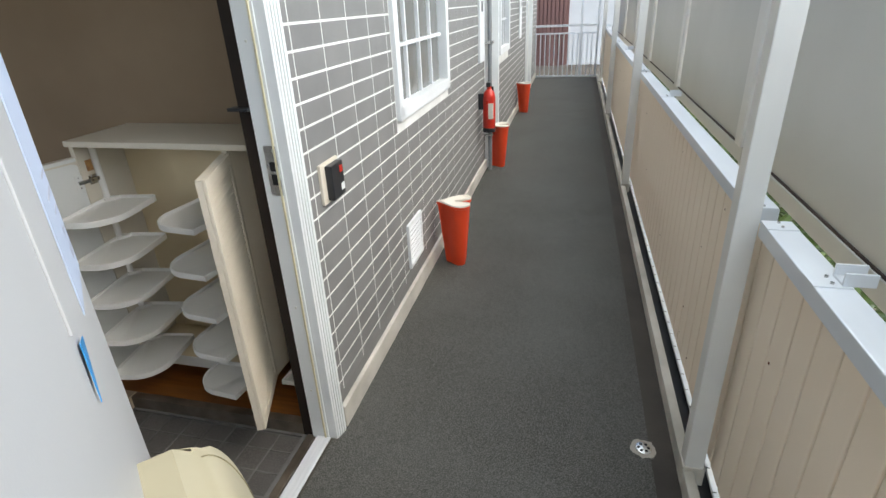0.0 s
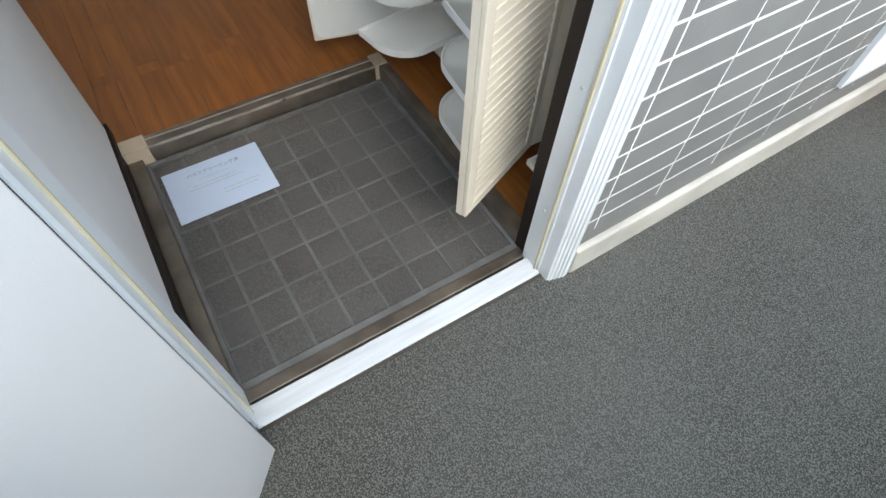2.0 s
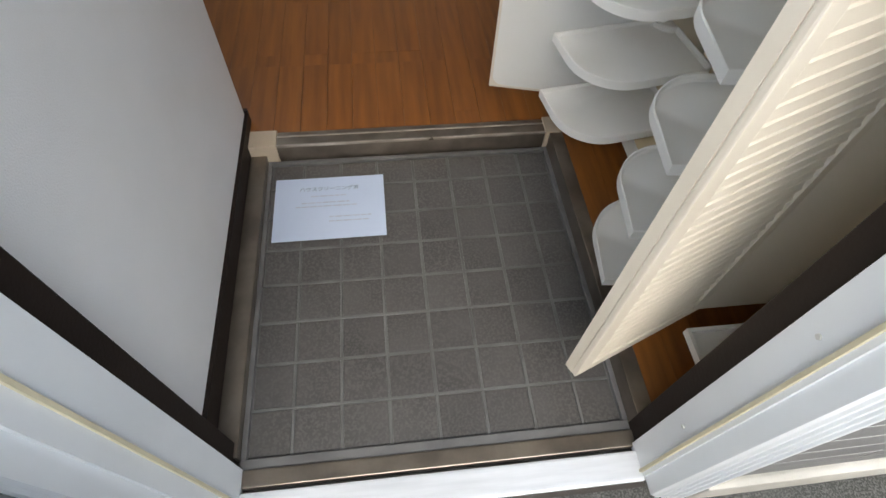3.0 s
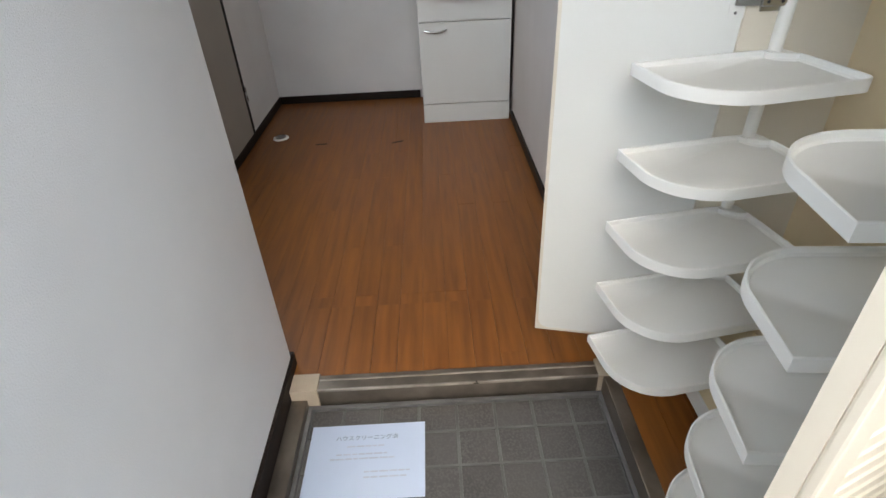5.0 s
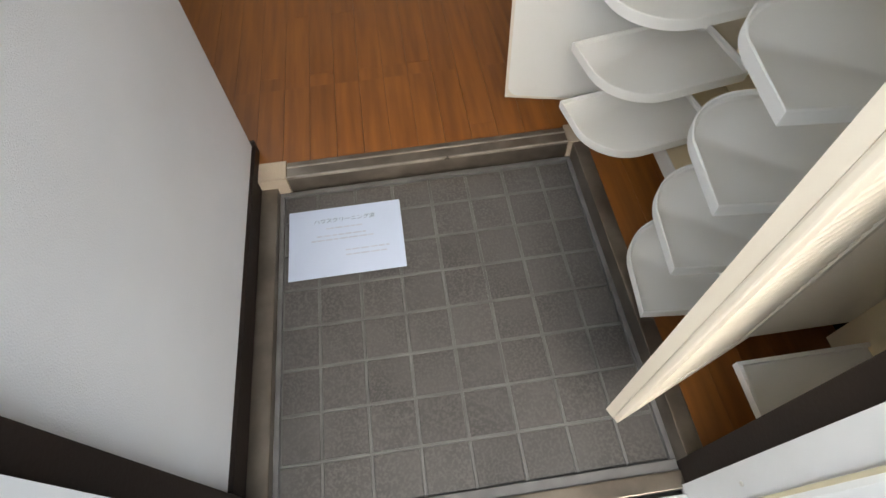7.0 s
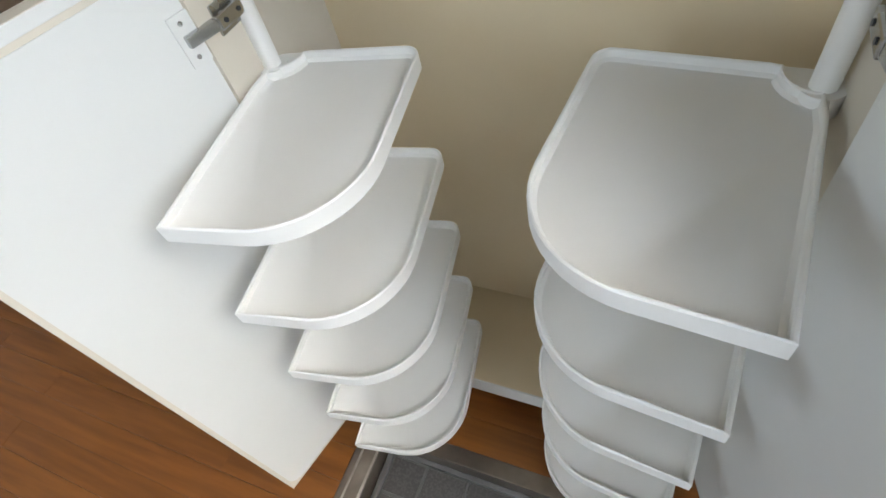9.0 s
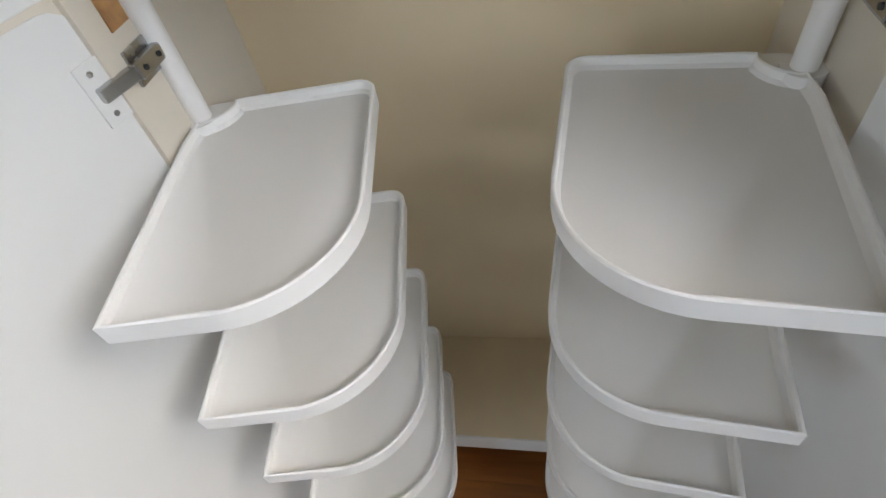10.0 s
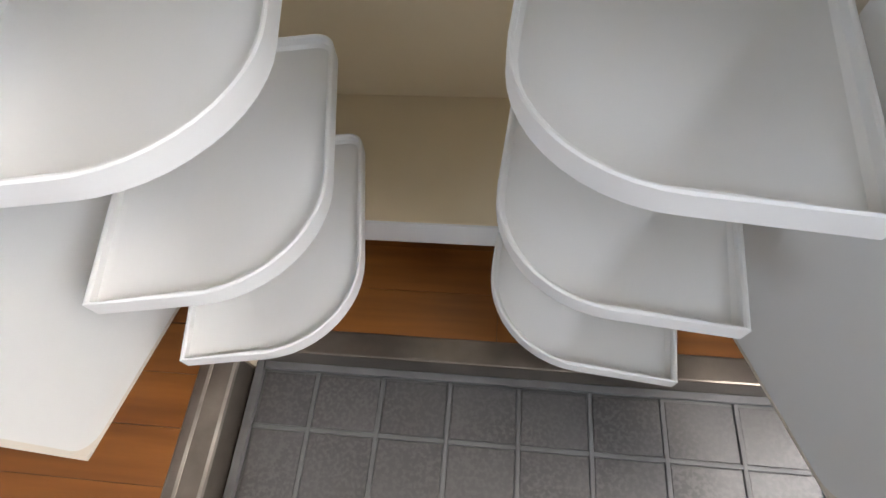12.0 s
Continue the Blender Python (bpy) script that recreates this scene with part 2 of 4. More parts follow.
# unseen soffit; its depth is chosen to limit the sky light
structure("ceiling_corridor", B(-0.09, 0.8, -4.0, YE, 2.6, 2.75), "ceiling", "unseen pale soffit over the corridor, depth set by the light", "ceiling")


# ---- the entrance door and its frame ----
def jamb(name, side):
    """White steel jamb with a ribbed outer casing; side -1 at the hinge, 1 at the latch."""
    y0 = 0.803 if side > 0 else -0.003
    s = side
    deep = -0.05 if side > 0 else -0.08
    pts = [(deep, y0), (0.018, y0), (0.018, y0 + s * 0.006), (0.052, y0 + s * 0.006), (0.055, y0 + s * 0.012)]
    for k in range(4):
        q = y0 + s * (0.014 + k * 0.012)
        pts += [(0.0585 + k * 0.003, q), (0.0585 + k * 0.003, q + s * 0.008), (0.0555 + k * 0.003, q + s * 0.009), (0.0555 + k * 0.003, q + s * 0.0115)]
    pts += [(0.066, y0 + s * 0.066), (FX - 0.003, y0 + s * 0.066), (FX - 0.003, y0 + s * 0.05), (deep, y0 + s * 0.05)]
    return prism(bmesh.new(), pts, 0.0, 2.06)


door_frame = tagged(new("door_frame"), "white ribbed steel door frame around the open entrance", "door frame", kind="structure")
part("jamb", jamb("jamb", 1), "white_metal", door_frame)
part("jamb", jamb("jamb", -1), "white_metal", door_frame)
part("head", B(-0.045, 0.06, -0.055, 0.865, 2.03, 2.09), "white_metal", door_frame)
part("gasket", B(0.004, 0.010, 0.7975, 0.8035, 0.02, 2.03), "yellow", door_frame, "cream rubber door gasket")
part("gasket", B(-0.018, -0.012, -0.0055, 0.001, 0.02, 2.03), "yellow", door_frame, "cream rubber door gasket")
part("pivot_plate", box(bmesh.new(), 0.022, 0.05, -0.0105, -0.0072, 0.02, 0.075, 0.001), "pipe", door_frame, "scuffed grey pivot plate at the jamb foot")
strike = part("strike_plate", B(-0.028, 0.012, 0.7995, 0.8035, 1.04, 1.2, 0.001), "chrome", door_frame, "steel strike plate with two slots")
part("slot", B(-0.016, 0.002, 0.7985, 0.8005, 1.12, 1.15), "hole", strike)
part("slot", B(-0.016, 0.002, 0.7985, 0.8005, 1.075, 1.11), "hole", strike)
for z in (0.25, 0.62, 1.5):
    part("screw", tube(bmesh.new(), (-0.02, 0.8035, z), (-0.02, 0.8005, z), 0.004, 8), "screen", door_frame)
structure("door_sill", B(-0.034, 0.026, -0.006, 0.806, -0.02, 0.02, 0.005), "alu", "bright aluminium door sill", "sill")
# inner dark brown lining
bm = bmesh.new()
box(bm, -0.095, -0.05, 0.8105, 0.852, 0.0, 2.05, 0.002)
structure("trim_latch_side", bm, "brown", "dark brown inner door lining", "trim")
bm = bmesh.new()
box(bm, -0.13, -0.08, -0.066, -0.019, 0.0, 2.05, 0.002)
structure("trim_hinge_side", bm, "brown", "dark brown inner door lining", "trim")

leaf = thing("entrance_door", "white steel entrance door, wide open into the corridor", "door", (0.089, 0.012, 0, 0, 0, -41))
part("panel", B(0.0, 0.83, -0.04, 0.0, 0.02, 2.02, 0.002), "leaf", leaf)
# dark colour here paints the shade of the gap between jamb and leaf
part("edge_strip", B(-0.003, 0.001, -0.036, -0.004, 0.03, 2.0), "dark", leaf, "dark strip standing in for the shaded hinge gap")
# letter box with its curved front
prof = [(0.0, 0.58), (0.126, 0.58), (0.133, 0.595)]
arc = [(0.078 + 0.056 * math.cos(a), 0.80 + 0.185 * math.sin(a)) for a in [radians(d) for d in range(0, 91, 5)]]
prof += arc + [(0.068, 0.986), (0.046, 1.004), (0.0, 1.005)]
bm = bmesh.new()
lo = [bm.verts.new((0.318, q, z)) for q, z in prof]
hi = [bm.verts.new((0.64, q, z)) for q, z in prof]
bm.faces.new(lo)
bm.faces.new(hi[::-1])
for k in range(len(prof)):
    bm.faces.new((lo[k], hi[k], hi[(k + 1) % len(prof)], lo[(k + 1) % len(prof)]))
bmesh.ops.bevel(bm, geom=[e for e in bm.edges if abs(e.verts[0].co.x - e.verts[1].co.x) < 1e-6], offset=0.004, segments=2, affect="EDGES")
mail = part("letter_box", bm, "mail", leaf, "cream plastic letter box with a curved front", smooth=True)
for face in mail.data.polygons:
    if abs(face.normal.x) > 0.9:
        face.use_smooth = False
bm = bmesh.new()
over = arc[::-1]
for (q0, z0), (q1, z1) in zip(over[:14], over[1:15]):
    tube(bm, (0.342, q0, z0), (0.342, q1, z1), 0.0016, 6)
tube(bm, (0.342, *over[14]), (0.638, *over[14]), 0.0016, 6)
part("lid_seam", bm, "mail_seam", mail, "thin darker seam round the lid")
part("finger_slot", box(bmesh.new(), 0.345, 0.385, 0.129, 0.1352, 0.735, 0.75, 0.002), "hole", mail)
notice = part("notice", B(0.0, 0.24, 0.0005, 0.0022, 0.0, 0.34), "paper", leaf, "white taped notice with handwritten marks")
notice.matrix_basis = pose(0.012, 0, 1.2, 0, -4, 0)
for k, (a, b) in enumerate(((0.03, 0.1), (0.02, 0.14), (0.03, 0.12))):
    part("writing", B(a, b, 0.0018, 0.0027, 0.11 + 0.028 * k, 0.115 + 0.028 * k), "ink", notice)
for word, px, pz in (("リーン", 0.085, 0.065), ("0133", 0.075, 0.03)):
    txt = bpy.data.curves.new("handwriting", "FONT")
    txt.body, txt.size, txt.extrude = word, 0.03, 0.0001
    txt.materials.append(M["ink"])
    wr = new("handwriting", txt)
    wr.parent = notice
    wr.matrix_basis = pose(px, 0.0026, pz, 90, 0, 180)
bm = bmesh.new()
prism(bm, [(0.0, 0.0), (0.052, 0.018), (0.062, -0.05)], 0, 0.001)
bmesh.ops.transform(bm, matrix=pose(0.40, 0.004, 1.262, 90, 0, 0), verts=bm.verts)
part("sticker", bm, "blue", leaf, "small blue arrow sticker")
bm = prism(bmesh.new(), [(0, 0), (0.05, 0.0), (0.03, 0.06)], 0, 0.001)
bmesh.ops.transform(bm, matrix=pose(0.24, 0.0012, 0.56, 90, 0, 0), verts=bm.verts)
part("sticker", bm, "green", leaf, "small green sticker")
part("strip", box(bmesh.new(), 0.452, 0.47, 0.0, 0.003, 1.3, 1.95, 0.001), "leaf", leaf, "raised white vertical strip")


# ---- windows in the facade ----
def window(name, y0, y1, z0, z1):
    ob = tagged(new(name), "white-framed lattice window with dull grey panes", "window", kind="structure")
    f = 0.055
    bm = bmesh.new()
    for a in ((y0 - 0.01, y0 + f, z0, z1), (y1 - f, y1 + 0.01, z0, z1), (y0, y1, z0 - 0.01, z0 + f), (y0, y1, z1 - f, z1 + 0.01)):
        box(bm, -0.02, FX + 0.022, *a, 0.003)
    part("window_frame", bm, "white_metal", ob)
    cols, rows = 4, 3
    for k in range(1, cols):
        c = y0 + f + (y1 - y0 - 2 * f) * k / cols
        part("glazing_bar", box(bmesh.new(), 0.0, 0.03, c - 0.009, c + 0.009, z0 + f, z1 - f, 0.002), "white_metal", ob)
    for k in range(1, rows):
        c = z0 + f + (z1 - z0 - 2 * f) * k / rows
        part("glazing_bar", box(bmesh.new(), 0.0, 0.032, y0 + f, y1 - f, c - 0.009, c + 0.009, 0.002), "white_metal", ob)
    for i in range(cols):
        for j in range(rows):
            w, h = (y1 - y0 - 2 * f) / cols, (z1 - z0 - 2 * f) / rows
            part("pane", B(0.006, 0.011, y0 + f + i * w, y0 + f + (i + 1) * w, z0 + f + j * h, z0 + f + (j + 1) * h), "glass", ob)
    structure("window_backing", B(-0.085, -0.08, y0, y1, z0, z1), "wallgrey", "grey blind behind the window", "blind")
    return ob


for k, w in enumerate(WINDOWS):
    window("window_%d" % (k + 1), *w)


# ---- further apartment doors ----
def far_door(name, y0, y1):
    ob = tagged(new(name), "closed grey steel apartment door in a white frame", "door", kind="structure")
    part("door_panel", B(-0.03, 0.012, y0 + 0.04, y1 - 0.04, 0.02, 2.02, 0.003), "screen", ob)
    for a, b in ((y0, y0 + 0.05), (y1 - 0.05, y1)):
        part("jamb", box(bmesh.new(), -0.05, FX + 0.03, a, b, 0, 2.06, 0.004), "white_metal", ob)
    part("head", B(-0.05, FX + 0.03, y0 + 0.05, y1 - 0.05, 2.02, 2.07), "white_metal", ob)
    part("door_handle", tube(bmesh.new(), (0.05, y0 + 0.11, 1.02), (0.05, y0 + 0.22, 1.02), 0.009), "chrome", ob)
    return ob


far_door("door_2", *DOORS[1])
far_door("door_3", *DOORS[2])


# ---- entry and hall ----
Z1 = 0.06            # level of the wooden floor
XB = -3.44           # far wall
structure("wall_entry_side", B(-1.03, -0.09, -0.19, -0.067, 0.0, 2.4), "wallpaper", "white textured wallpaper on the entry wall", "wall")
structure("wall_hall_far", B(XB - 0.1, XB, -0.8, 1.0, 0.0, 2.4), "wallpaper", "white wallpapered wall at the end of the hall", "wall")
structure("wall_hall_side", B(XB, -1.75, 0.845, 0.97, 0.0, 2.4), "wallgreige", "greige wallpapered hall wall", "wall")
structure("wall_niche_back", B(-1.86, -0.09, 1.275, 1.38, 0.0, 2.4), "wallbrown", "brown-toned wall behind the shoe cupboard", "wall")
structure("wall_niche_side", B(-1.86, -1.75, 0.97, 1.275, 0.0, 2.4), "wallbrown", "brown-toned return wall beside the shoe cupboard", "wall")
# added board: stands in for a brown surface that lies farther back
structure("wainscot_niche", B(-1.75, -0.985, 1.262, 1.2745, Z1, 0.965, 0.001), "wainscot", "added red-brown board standing in for a surface farther back", "wainscot")
# the unseen opening in this wall is cut for the added fill lamp
bm = B(XB, -2.2, -0.76, -0.64, 0.0, 2.4)
for a in ((-2.2, -1.55, 0.0, 0.95), (-2.2, -1.55, 2.05, 2.4), (-1.55, -0.84, 0.0, 2.4)):
    box(bm, a[0], a[1], -0.76, -0.64, a[2], a[3])
structure("wall_closet", bm, "wallpaper", "white wallpapered wall on the open side of the hall", "wall")
structure("wall_room_end", B(-0.95, -0.84, -0.64, -0.19, 0.0, 2.4), "wallpaper", "wallpapered wall behind the entry wall", "wall")
structure("ceiling_hall", B(XB - 0.1, -0.09, -0.8, 1.4, 2.4, 2.5), "ceiling", "white papered hall ceiling", "ceiling")
structure("floor_base", B(XB, -0.97, -0.8, 1.3, -0.3, Z1 - 0.008), "brown", "sub-floor under the hall planks", "floor")
structure("floor_base_niche", B(-0.97, -0.06, 0.85, 1.3, -0.3, Z1 - 0.008), "brown", "sub-floor under the cupboard", "floor")
structure("entry_bed", B(-0.97, -0.02, -0.07, 0.855, -0.3, -0.006), "tile_joint", "grey jointing of the entry tiles", "floor")

# sliding door panel in the hall's side
slide = tagged(new("door_closet"), "greige flush closet door with a dark gap beside it", "door", kind="structure")
part("door_panel", B(-2.79, -2.22, -0.640, -0.6365, Z1 + 0.005, 2.1, 0.001), "wallgrey", slide)
part("gap", B(-2.822, -2.79, -0.641, -0.6355, Z1 + 0.048, 2.1), "hole", slide)
part("hinge", box(bmesh.new(), -2.828, -2.808, -0.64, -0.63, 0.28, 0.36, 0.002), "chrome", slide)

bm = bmesh.new()
box(bm, XB, -0.98, -0.64, -0.630, Z1, Z1 + 0.048, 0.002)
structure("baseboard_closet_side", bm, "brown", "dark brown skirting", "baseboard")
structure("baseboard_far", B(XB, XB + 0.01, -0.630, 0.30, Z1, Z1 + 0.048), "brown", "dark brown skirting under the white wall", "baseboard")
structure("baseboard_hall_side", B(-2.94, -1.75, 0.835, 0.845, Z1, Z1 + 0.048), "brown", "dark brown skirting", "baseboard")
structure("baseboard_entry", B(-1.03, -0.15, -0.067, -0.057, 0.0, Z1 + 0.035), "brown", "dark brown skirting beside the entry tiles", "baseboard")
structure("baseboard_entry_end", B(-1.04, -1.03, -0.19, -0.057, Z1, Z1 + 0.048), "brown", "dark brown skirting", "baseboard")

# bronze metal surround of the tiled entry
structure("entry_trim_left", box(bmesh.new(), -0.93, -0.1, -0.057, -0.012, -0.01, 0.03, 0.003), "bronze", "dark bronze metal edging of the entry", "trim")
structure("entry_trim_front", box(bmesh.new(), -0.078, -0.043, -0.004, 0.812, -0.01, 0.012, 0.003), "bronze", "dark bronze metal edging inside the sill", "trim")
structure("entry_trim_right", box(bmesh.new(), -0.93, -0.06, 0.812, 0.85, -0.01, Z1 + 0.002, 0.003), "bronze", "dark bronze metal riser under the cupboard floor", "trim")
structure("entry_step", box(bmesh.new(), -0.985, -0.93, 0.02, 0.80, -0.01, Z1 + 0.002, 0.003), "bronze", "dark bronze metal step edge of the hall floor", "trim")
structure("entry_step_groove", box(bmesh.new(), -0.969, -0.9635, 0.02, 0.80, Z1, Z1 + 0.0035, 0.001), "bronze_light", "pale bead along the step", "trim")
structure("entry_step_lip", box(bmesh.new(), -0.934, -0.9285, 0.02, 0.80, Z1 - 0.005, Z1 + 0.0035, 0.001), "bronze_light", "pale line on the step edge", "trim")
structure("entry_corner_left", box(bmesh.new(), -0.99, -0.925, -0.056, 0.02, -0.01, Z1 + 0.006, 0.002), "tape", "pale tan corner cover on the step", "trim")
structure("entry_corner_right", box(bmesh.new(), -0.99, -0.925, 0.80, 0.846, -0.01, Z1 + 0.006, 0.002), "tape", "pale tan corner cover on the step", "trim")
structure("pan_border", box(box(box(box(bmesh.new(), -0.925, -0.912, -0.012, 0.812, -0.006, 0.006, 0.002), -0.1, -0.078, -0.012, 0.812, -0.006, 0.006, 0.002), -0.912, -0.1, -0.012, 0.0, -0.006, 0.006, 0.002), -0.912, -0.1, 0.8, 0.812, -0.006, 0.006, 0.002), "tile_joint", "raised grey lip round the entry tiles", "trim")


# ---- shoe cupboard ----
cup = thing("shoe_cupboard", "cream shoe cupboard with both louvred doors open and empty swing-out trays", "cupboard", (0, 0, 0, 0, 0, 0))
CX0, CX1, CY0, CY1 = -0.968, -0.281, 0.96, 1.2
part("side_panel", B(CX0, CX0 + 0.02, CY0, CY1, 0.15, 1.142, 0.001), "cream", cup)
part("side_panel", B(CX1 - 0.02, CX1, CY0, CY1, 0.15, 1.142, 0.001), "cream", cup)
part("back_panel", B(CX0 + 0.02, CX1 - 0.02, CY1 - 0.012, CY1, 0.15, 1.142), "cream_in", cup)
part("mounting_rail", B(CX0, CX1, CY1, 1.2745, 0.15, 1.142), "cream", cup)
part("filler_panel", B(CX1, -0.091, 1.19, 1.204, 0.07, 1.142), "cream_in", cup, "tan filler panel beside the hinged door")
bm = B(-0.231, -0.107, 0.924, 1.19, 0.15, 0.158)
for a in ((-0.231, -0.223, 0.924, 1.19), (-0.223, -0.107, 0.924, 0.932)):
    box(bm, *a, 0.158, 0.17, 0.001)
part("filler_lip", bm, "plastic", cup, "white rimmed lip under the filler panel")
part("front_edge", B(CX0 + 0.02, CX1 - 0.02, CY0 - 0.001, CY0 + 0.002, 0.152, 0.203), "door_white", cup)
part("bottom_board", B(CX0 + 0.02, CX1 - 0.02, CY0 + 0.002, CY1 - 0.012, 0.15, 0.203, 0.002), "cream_in", cup)
part("top_board", box(bmesh.new(), CX0, CX1 + 0.093, CY0 - 0.018, 1.274, 1.142, 1.165, 0.004), "cream", cup)
part("label_plate", B(CX0 + 0.02, CX0 + 0.022, CY0 + 0.03, CY0 + 0.058, 1.035, 1.078), "amber", cup, "small amber maker's plate")


def cupboard_door(hinge, free, flip, DH):
    """A louvred door from its hinge line to its free edge; flip 1 puts the louvres on the other face."""
    hx, hy = hinge
    d = Vector((free[0] - hx, free[1] - hy, 0))
    w = d.length
    ob = part("door", bmesh_door(w, DH), "cream", cup, "white inner face, louvred cream outer face")
    ob.matrix_world = pose(hx, hy, 0.155, 0, 0, math.degrees(math.atan2(d.y, d.x)))
    s = flip
    # white inner panel with rounded corners inside the cream edge
    pts = []
    m, r, top = 0.007, 0.03, 0.021
    for cx, cz, a0 in ((w - m - r, DH - top - r, 0), (0.002 + r, DH - top - r, 90), (0.002 + r, m + r, 180), (w - m - r, m + r, 270)):
        for k in range(5):
            a = radians(a0 + 22.5 * k)
            pts.append((cx + r * math.cos(a), cz + r * math.sin(a)))
    bm = prism(bmesh.new(), pts, 0, 0.0012)
    bmesh.ops.transform(bm, matrix=pose(0, 0, 0, 90, 0, 0), verts=bm.verts)
    bmesh.ops.translate(bm, vec=(0, -s * 0.0095 + (0.0012 if s < 0 else 0), 0), verts=bm.verts)
    part("inner_panel", bm, "door_white", ob)
    part("top_lip", box(bmesh.new(), 0.002, w - 0.002, -s * 0.0115, -s * 0.009, DH - 0.014, DH, 0.001), "door_white", ob)
    bm = bmesh.new()
    f = 0.032
    for a in ((0, f, 0, DH), (w - f, w, 0, DH), (f, w - f, 0, f), (f, w - f, DH - f, DH)):
        box(bm, a[0], a[1], s * 0.009, s * 0.021, a[2], a[3], 0.003)
    part("rail", bm, "cream", ob)
    # moulded field with shallow slanting ridges
    part("field", B(f - 0.002, w - f + 0.002, min(s * 0.0094, s * 0.0105), max(s * 0.0094, s * 0.0105), f - 0.002, DH - f + 0.002), "cream", ob)
    n = 36
    step = (DH - 2 * f) / n
    bm = bmesh.new()
    prof = [(0.0, 0.0095), (0.0006, 0.0166), (0.002, 0.0178), (0.005, 0.0175), (0.0075, 0.0155), (step - 0.0015, 0.0132), (step - 0.0015, 0.0095)]
    lo = [bm.verts.new((f, s * q, z)) for z, q in prof]
    hi = [bm.verts.new((w - f, s * q, z)) for z, q in prof]
    bm.faces.new(lo)
    bm.faces.new(hi[::-1])
    for k in range(len(prof)):
        bm.faces.new((lo[k], hi[k], hi[(k + 1) % len(prof)], lo[(k + 1) % len(prof)]))
    one = mesh_of("louvre", bm, "cream")
    for k in range(n):
        lv = new("louvre", one)
        lv.parent = ob
        lv.matrix_basis = pose(0, 0, f + k * step)
    bm = bmesh.new()
    for a in ((w - 0.004, w + 0.0005, 0, DH), (0, w, -0.0005, 0.004), (0, w, DH - 0.004, DH + 0.0005)):
        box(bm, a[0], a[1], -s * 0.0005 - 0.0095 * s, s * 0.009, a[2], a[3])
    part("edge_band", bm, "cream", ob)
    for z in (0.845,):
        pl = part("hinge_plate", box(bmesh.new(), 0.008, 0.036, -s * 0.0135, -s * 0.0105, z - 0.03, z + 0.03, 0.001), "door_white", ob, "white hinge plate with two screws")
        for q in (-0.02, 0.02):
            part("screw", tube(bmesh.new(), (0.024, -s * 0.0135, z + q), (0.024, -s * 0.0147, z + q), 0.003, 8), "chrome", pl)
    return ob


def bmesh_door(w, DH):
    return box(bmesh.new(), 0.003, w - 0.003, -0.0095, 0.0095, 0.003, DH - 0.003, 0.0015)


cupboard_door((-0.962, 0.972), (-1.044, 0.639), -1, 0.942)
cupboard_door((-0.297, 0.967), (-0.175, 0.661), 1, 0.972)


def cup_hinge(x, inward, a, b):
    """Mounting plate on the side panel and the arm that reaches the door, both at height 1."""
    bm = bmesh.new()
    box(bm, x, x + inward * 0.004, 0.984, 1.034, 0.982, 1.018, 0.001)
    box(bm, x + inward * 0.004, x + inward * 0.014, 0.978, 1.026, 0.991, 1.009, 0.003)
    mount = part("hinge_mount", bm, "chrome", cup, "steel cup hinge")
    d = Vector((b[0] - a[0], b[1] - a[1], 0))
    bm = box(bmesh.new(), -0.004, d.length + 0.004, -0.005, 0.005, -0.007, 0.007, 0.002)
    arm = part("hinge_arm", bm, "chrome", mount)
    arm.matrix_basis = pose(a[0], a[1], 1.0, 0, 0, math.degrees(math.atan2(d.y, d.x)))
    for y in (0.99, 1.015):
        part("screw", tube(bmesh.new(), (x + inward * 0.013, y, 1.0), (x + inward * 0.0152, y, 1.0), 0.003, 8), "dark", mount)


cup_hinge(CX0 + 0.02, 1, (-0.94, 0.985), (-0.953, 0.944))
cup_hinge(CX1 - 0.02, -1, (-0.309, 0.985), (-0.301, 0.942))


def tray_outline(w, d, inset=0.0):
    """Outline of a tray from its outer front corner: straight side, notch for the pole, back, and the wide curve."""
    pts = [(0, 0), (0, d - 0.075)]
    for k in range(0, 7):
        a = radians(-90 + 15 * k)
        pts.append((0.0 + 0.038 * math.cos(a) + 0.005, d - 0.002 + 0.038 * math.sin(a) - 0.0))
    pts.append((0.055, d))
    for k in range(0, 6):
        a = radians(90 - 18 * k)
        pts.append((w - 0.022 + 0.022 * math.cos(a), d - 0.022 + 0.022 * math.sin(a)))
    for k in range(0, 13):
        a = radians(0 - 7.5 * k)
        pts.append((w - 0.118 + 0.118 * math.cos(a), 0.118 + 0.118 * math.sin(a)))
    if inset:
        n = len(pts)
        out = []
        for k in range(n):
            p, q, r = Vector(pts[k - 1]), Vector(pts[k]), Vector(pts[(k + 1) % n])
            t = (r - p).normalized()
            nrm = Vector((t.y, -t.x))
            out.append(tuple(q + nrm * inset * (1.35 if k in (0, n - 1) else 1.0)))
        return out
    return pts


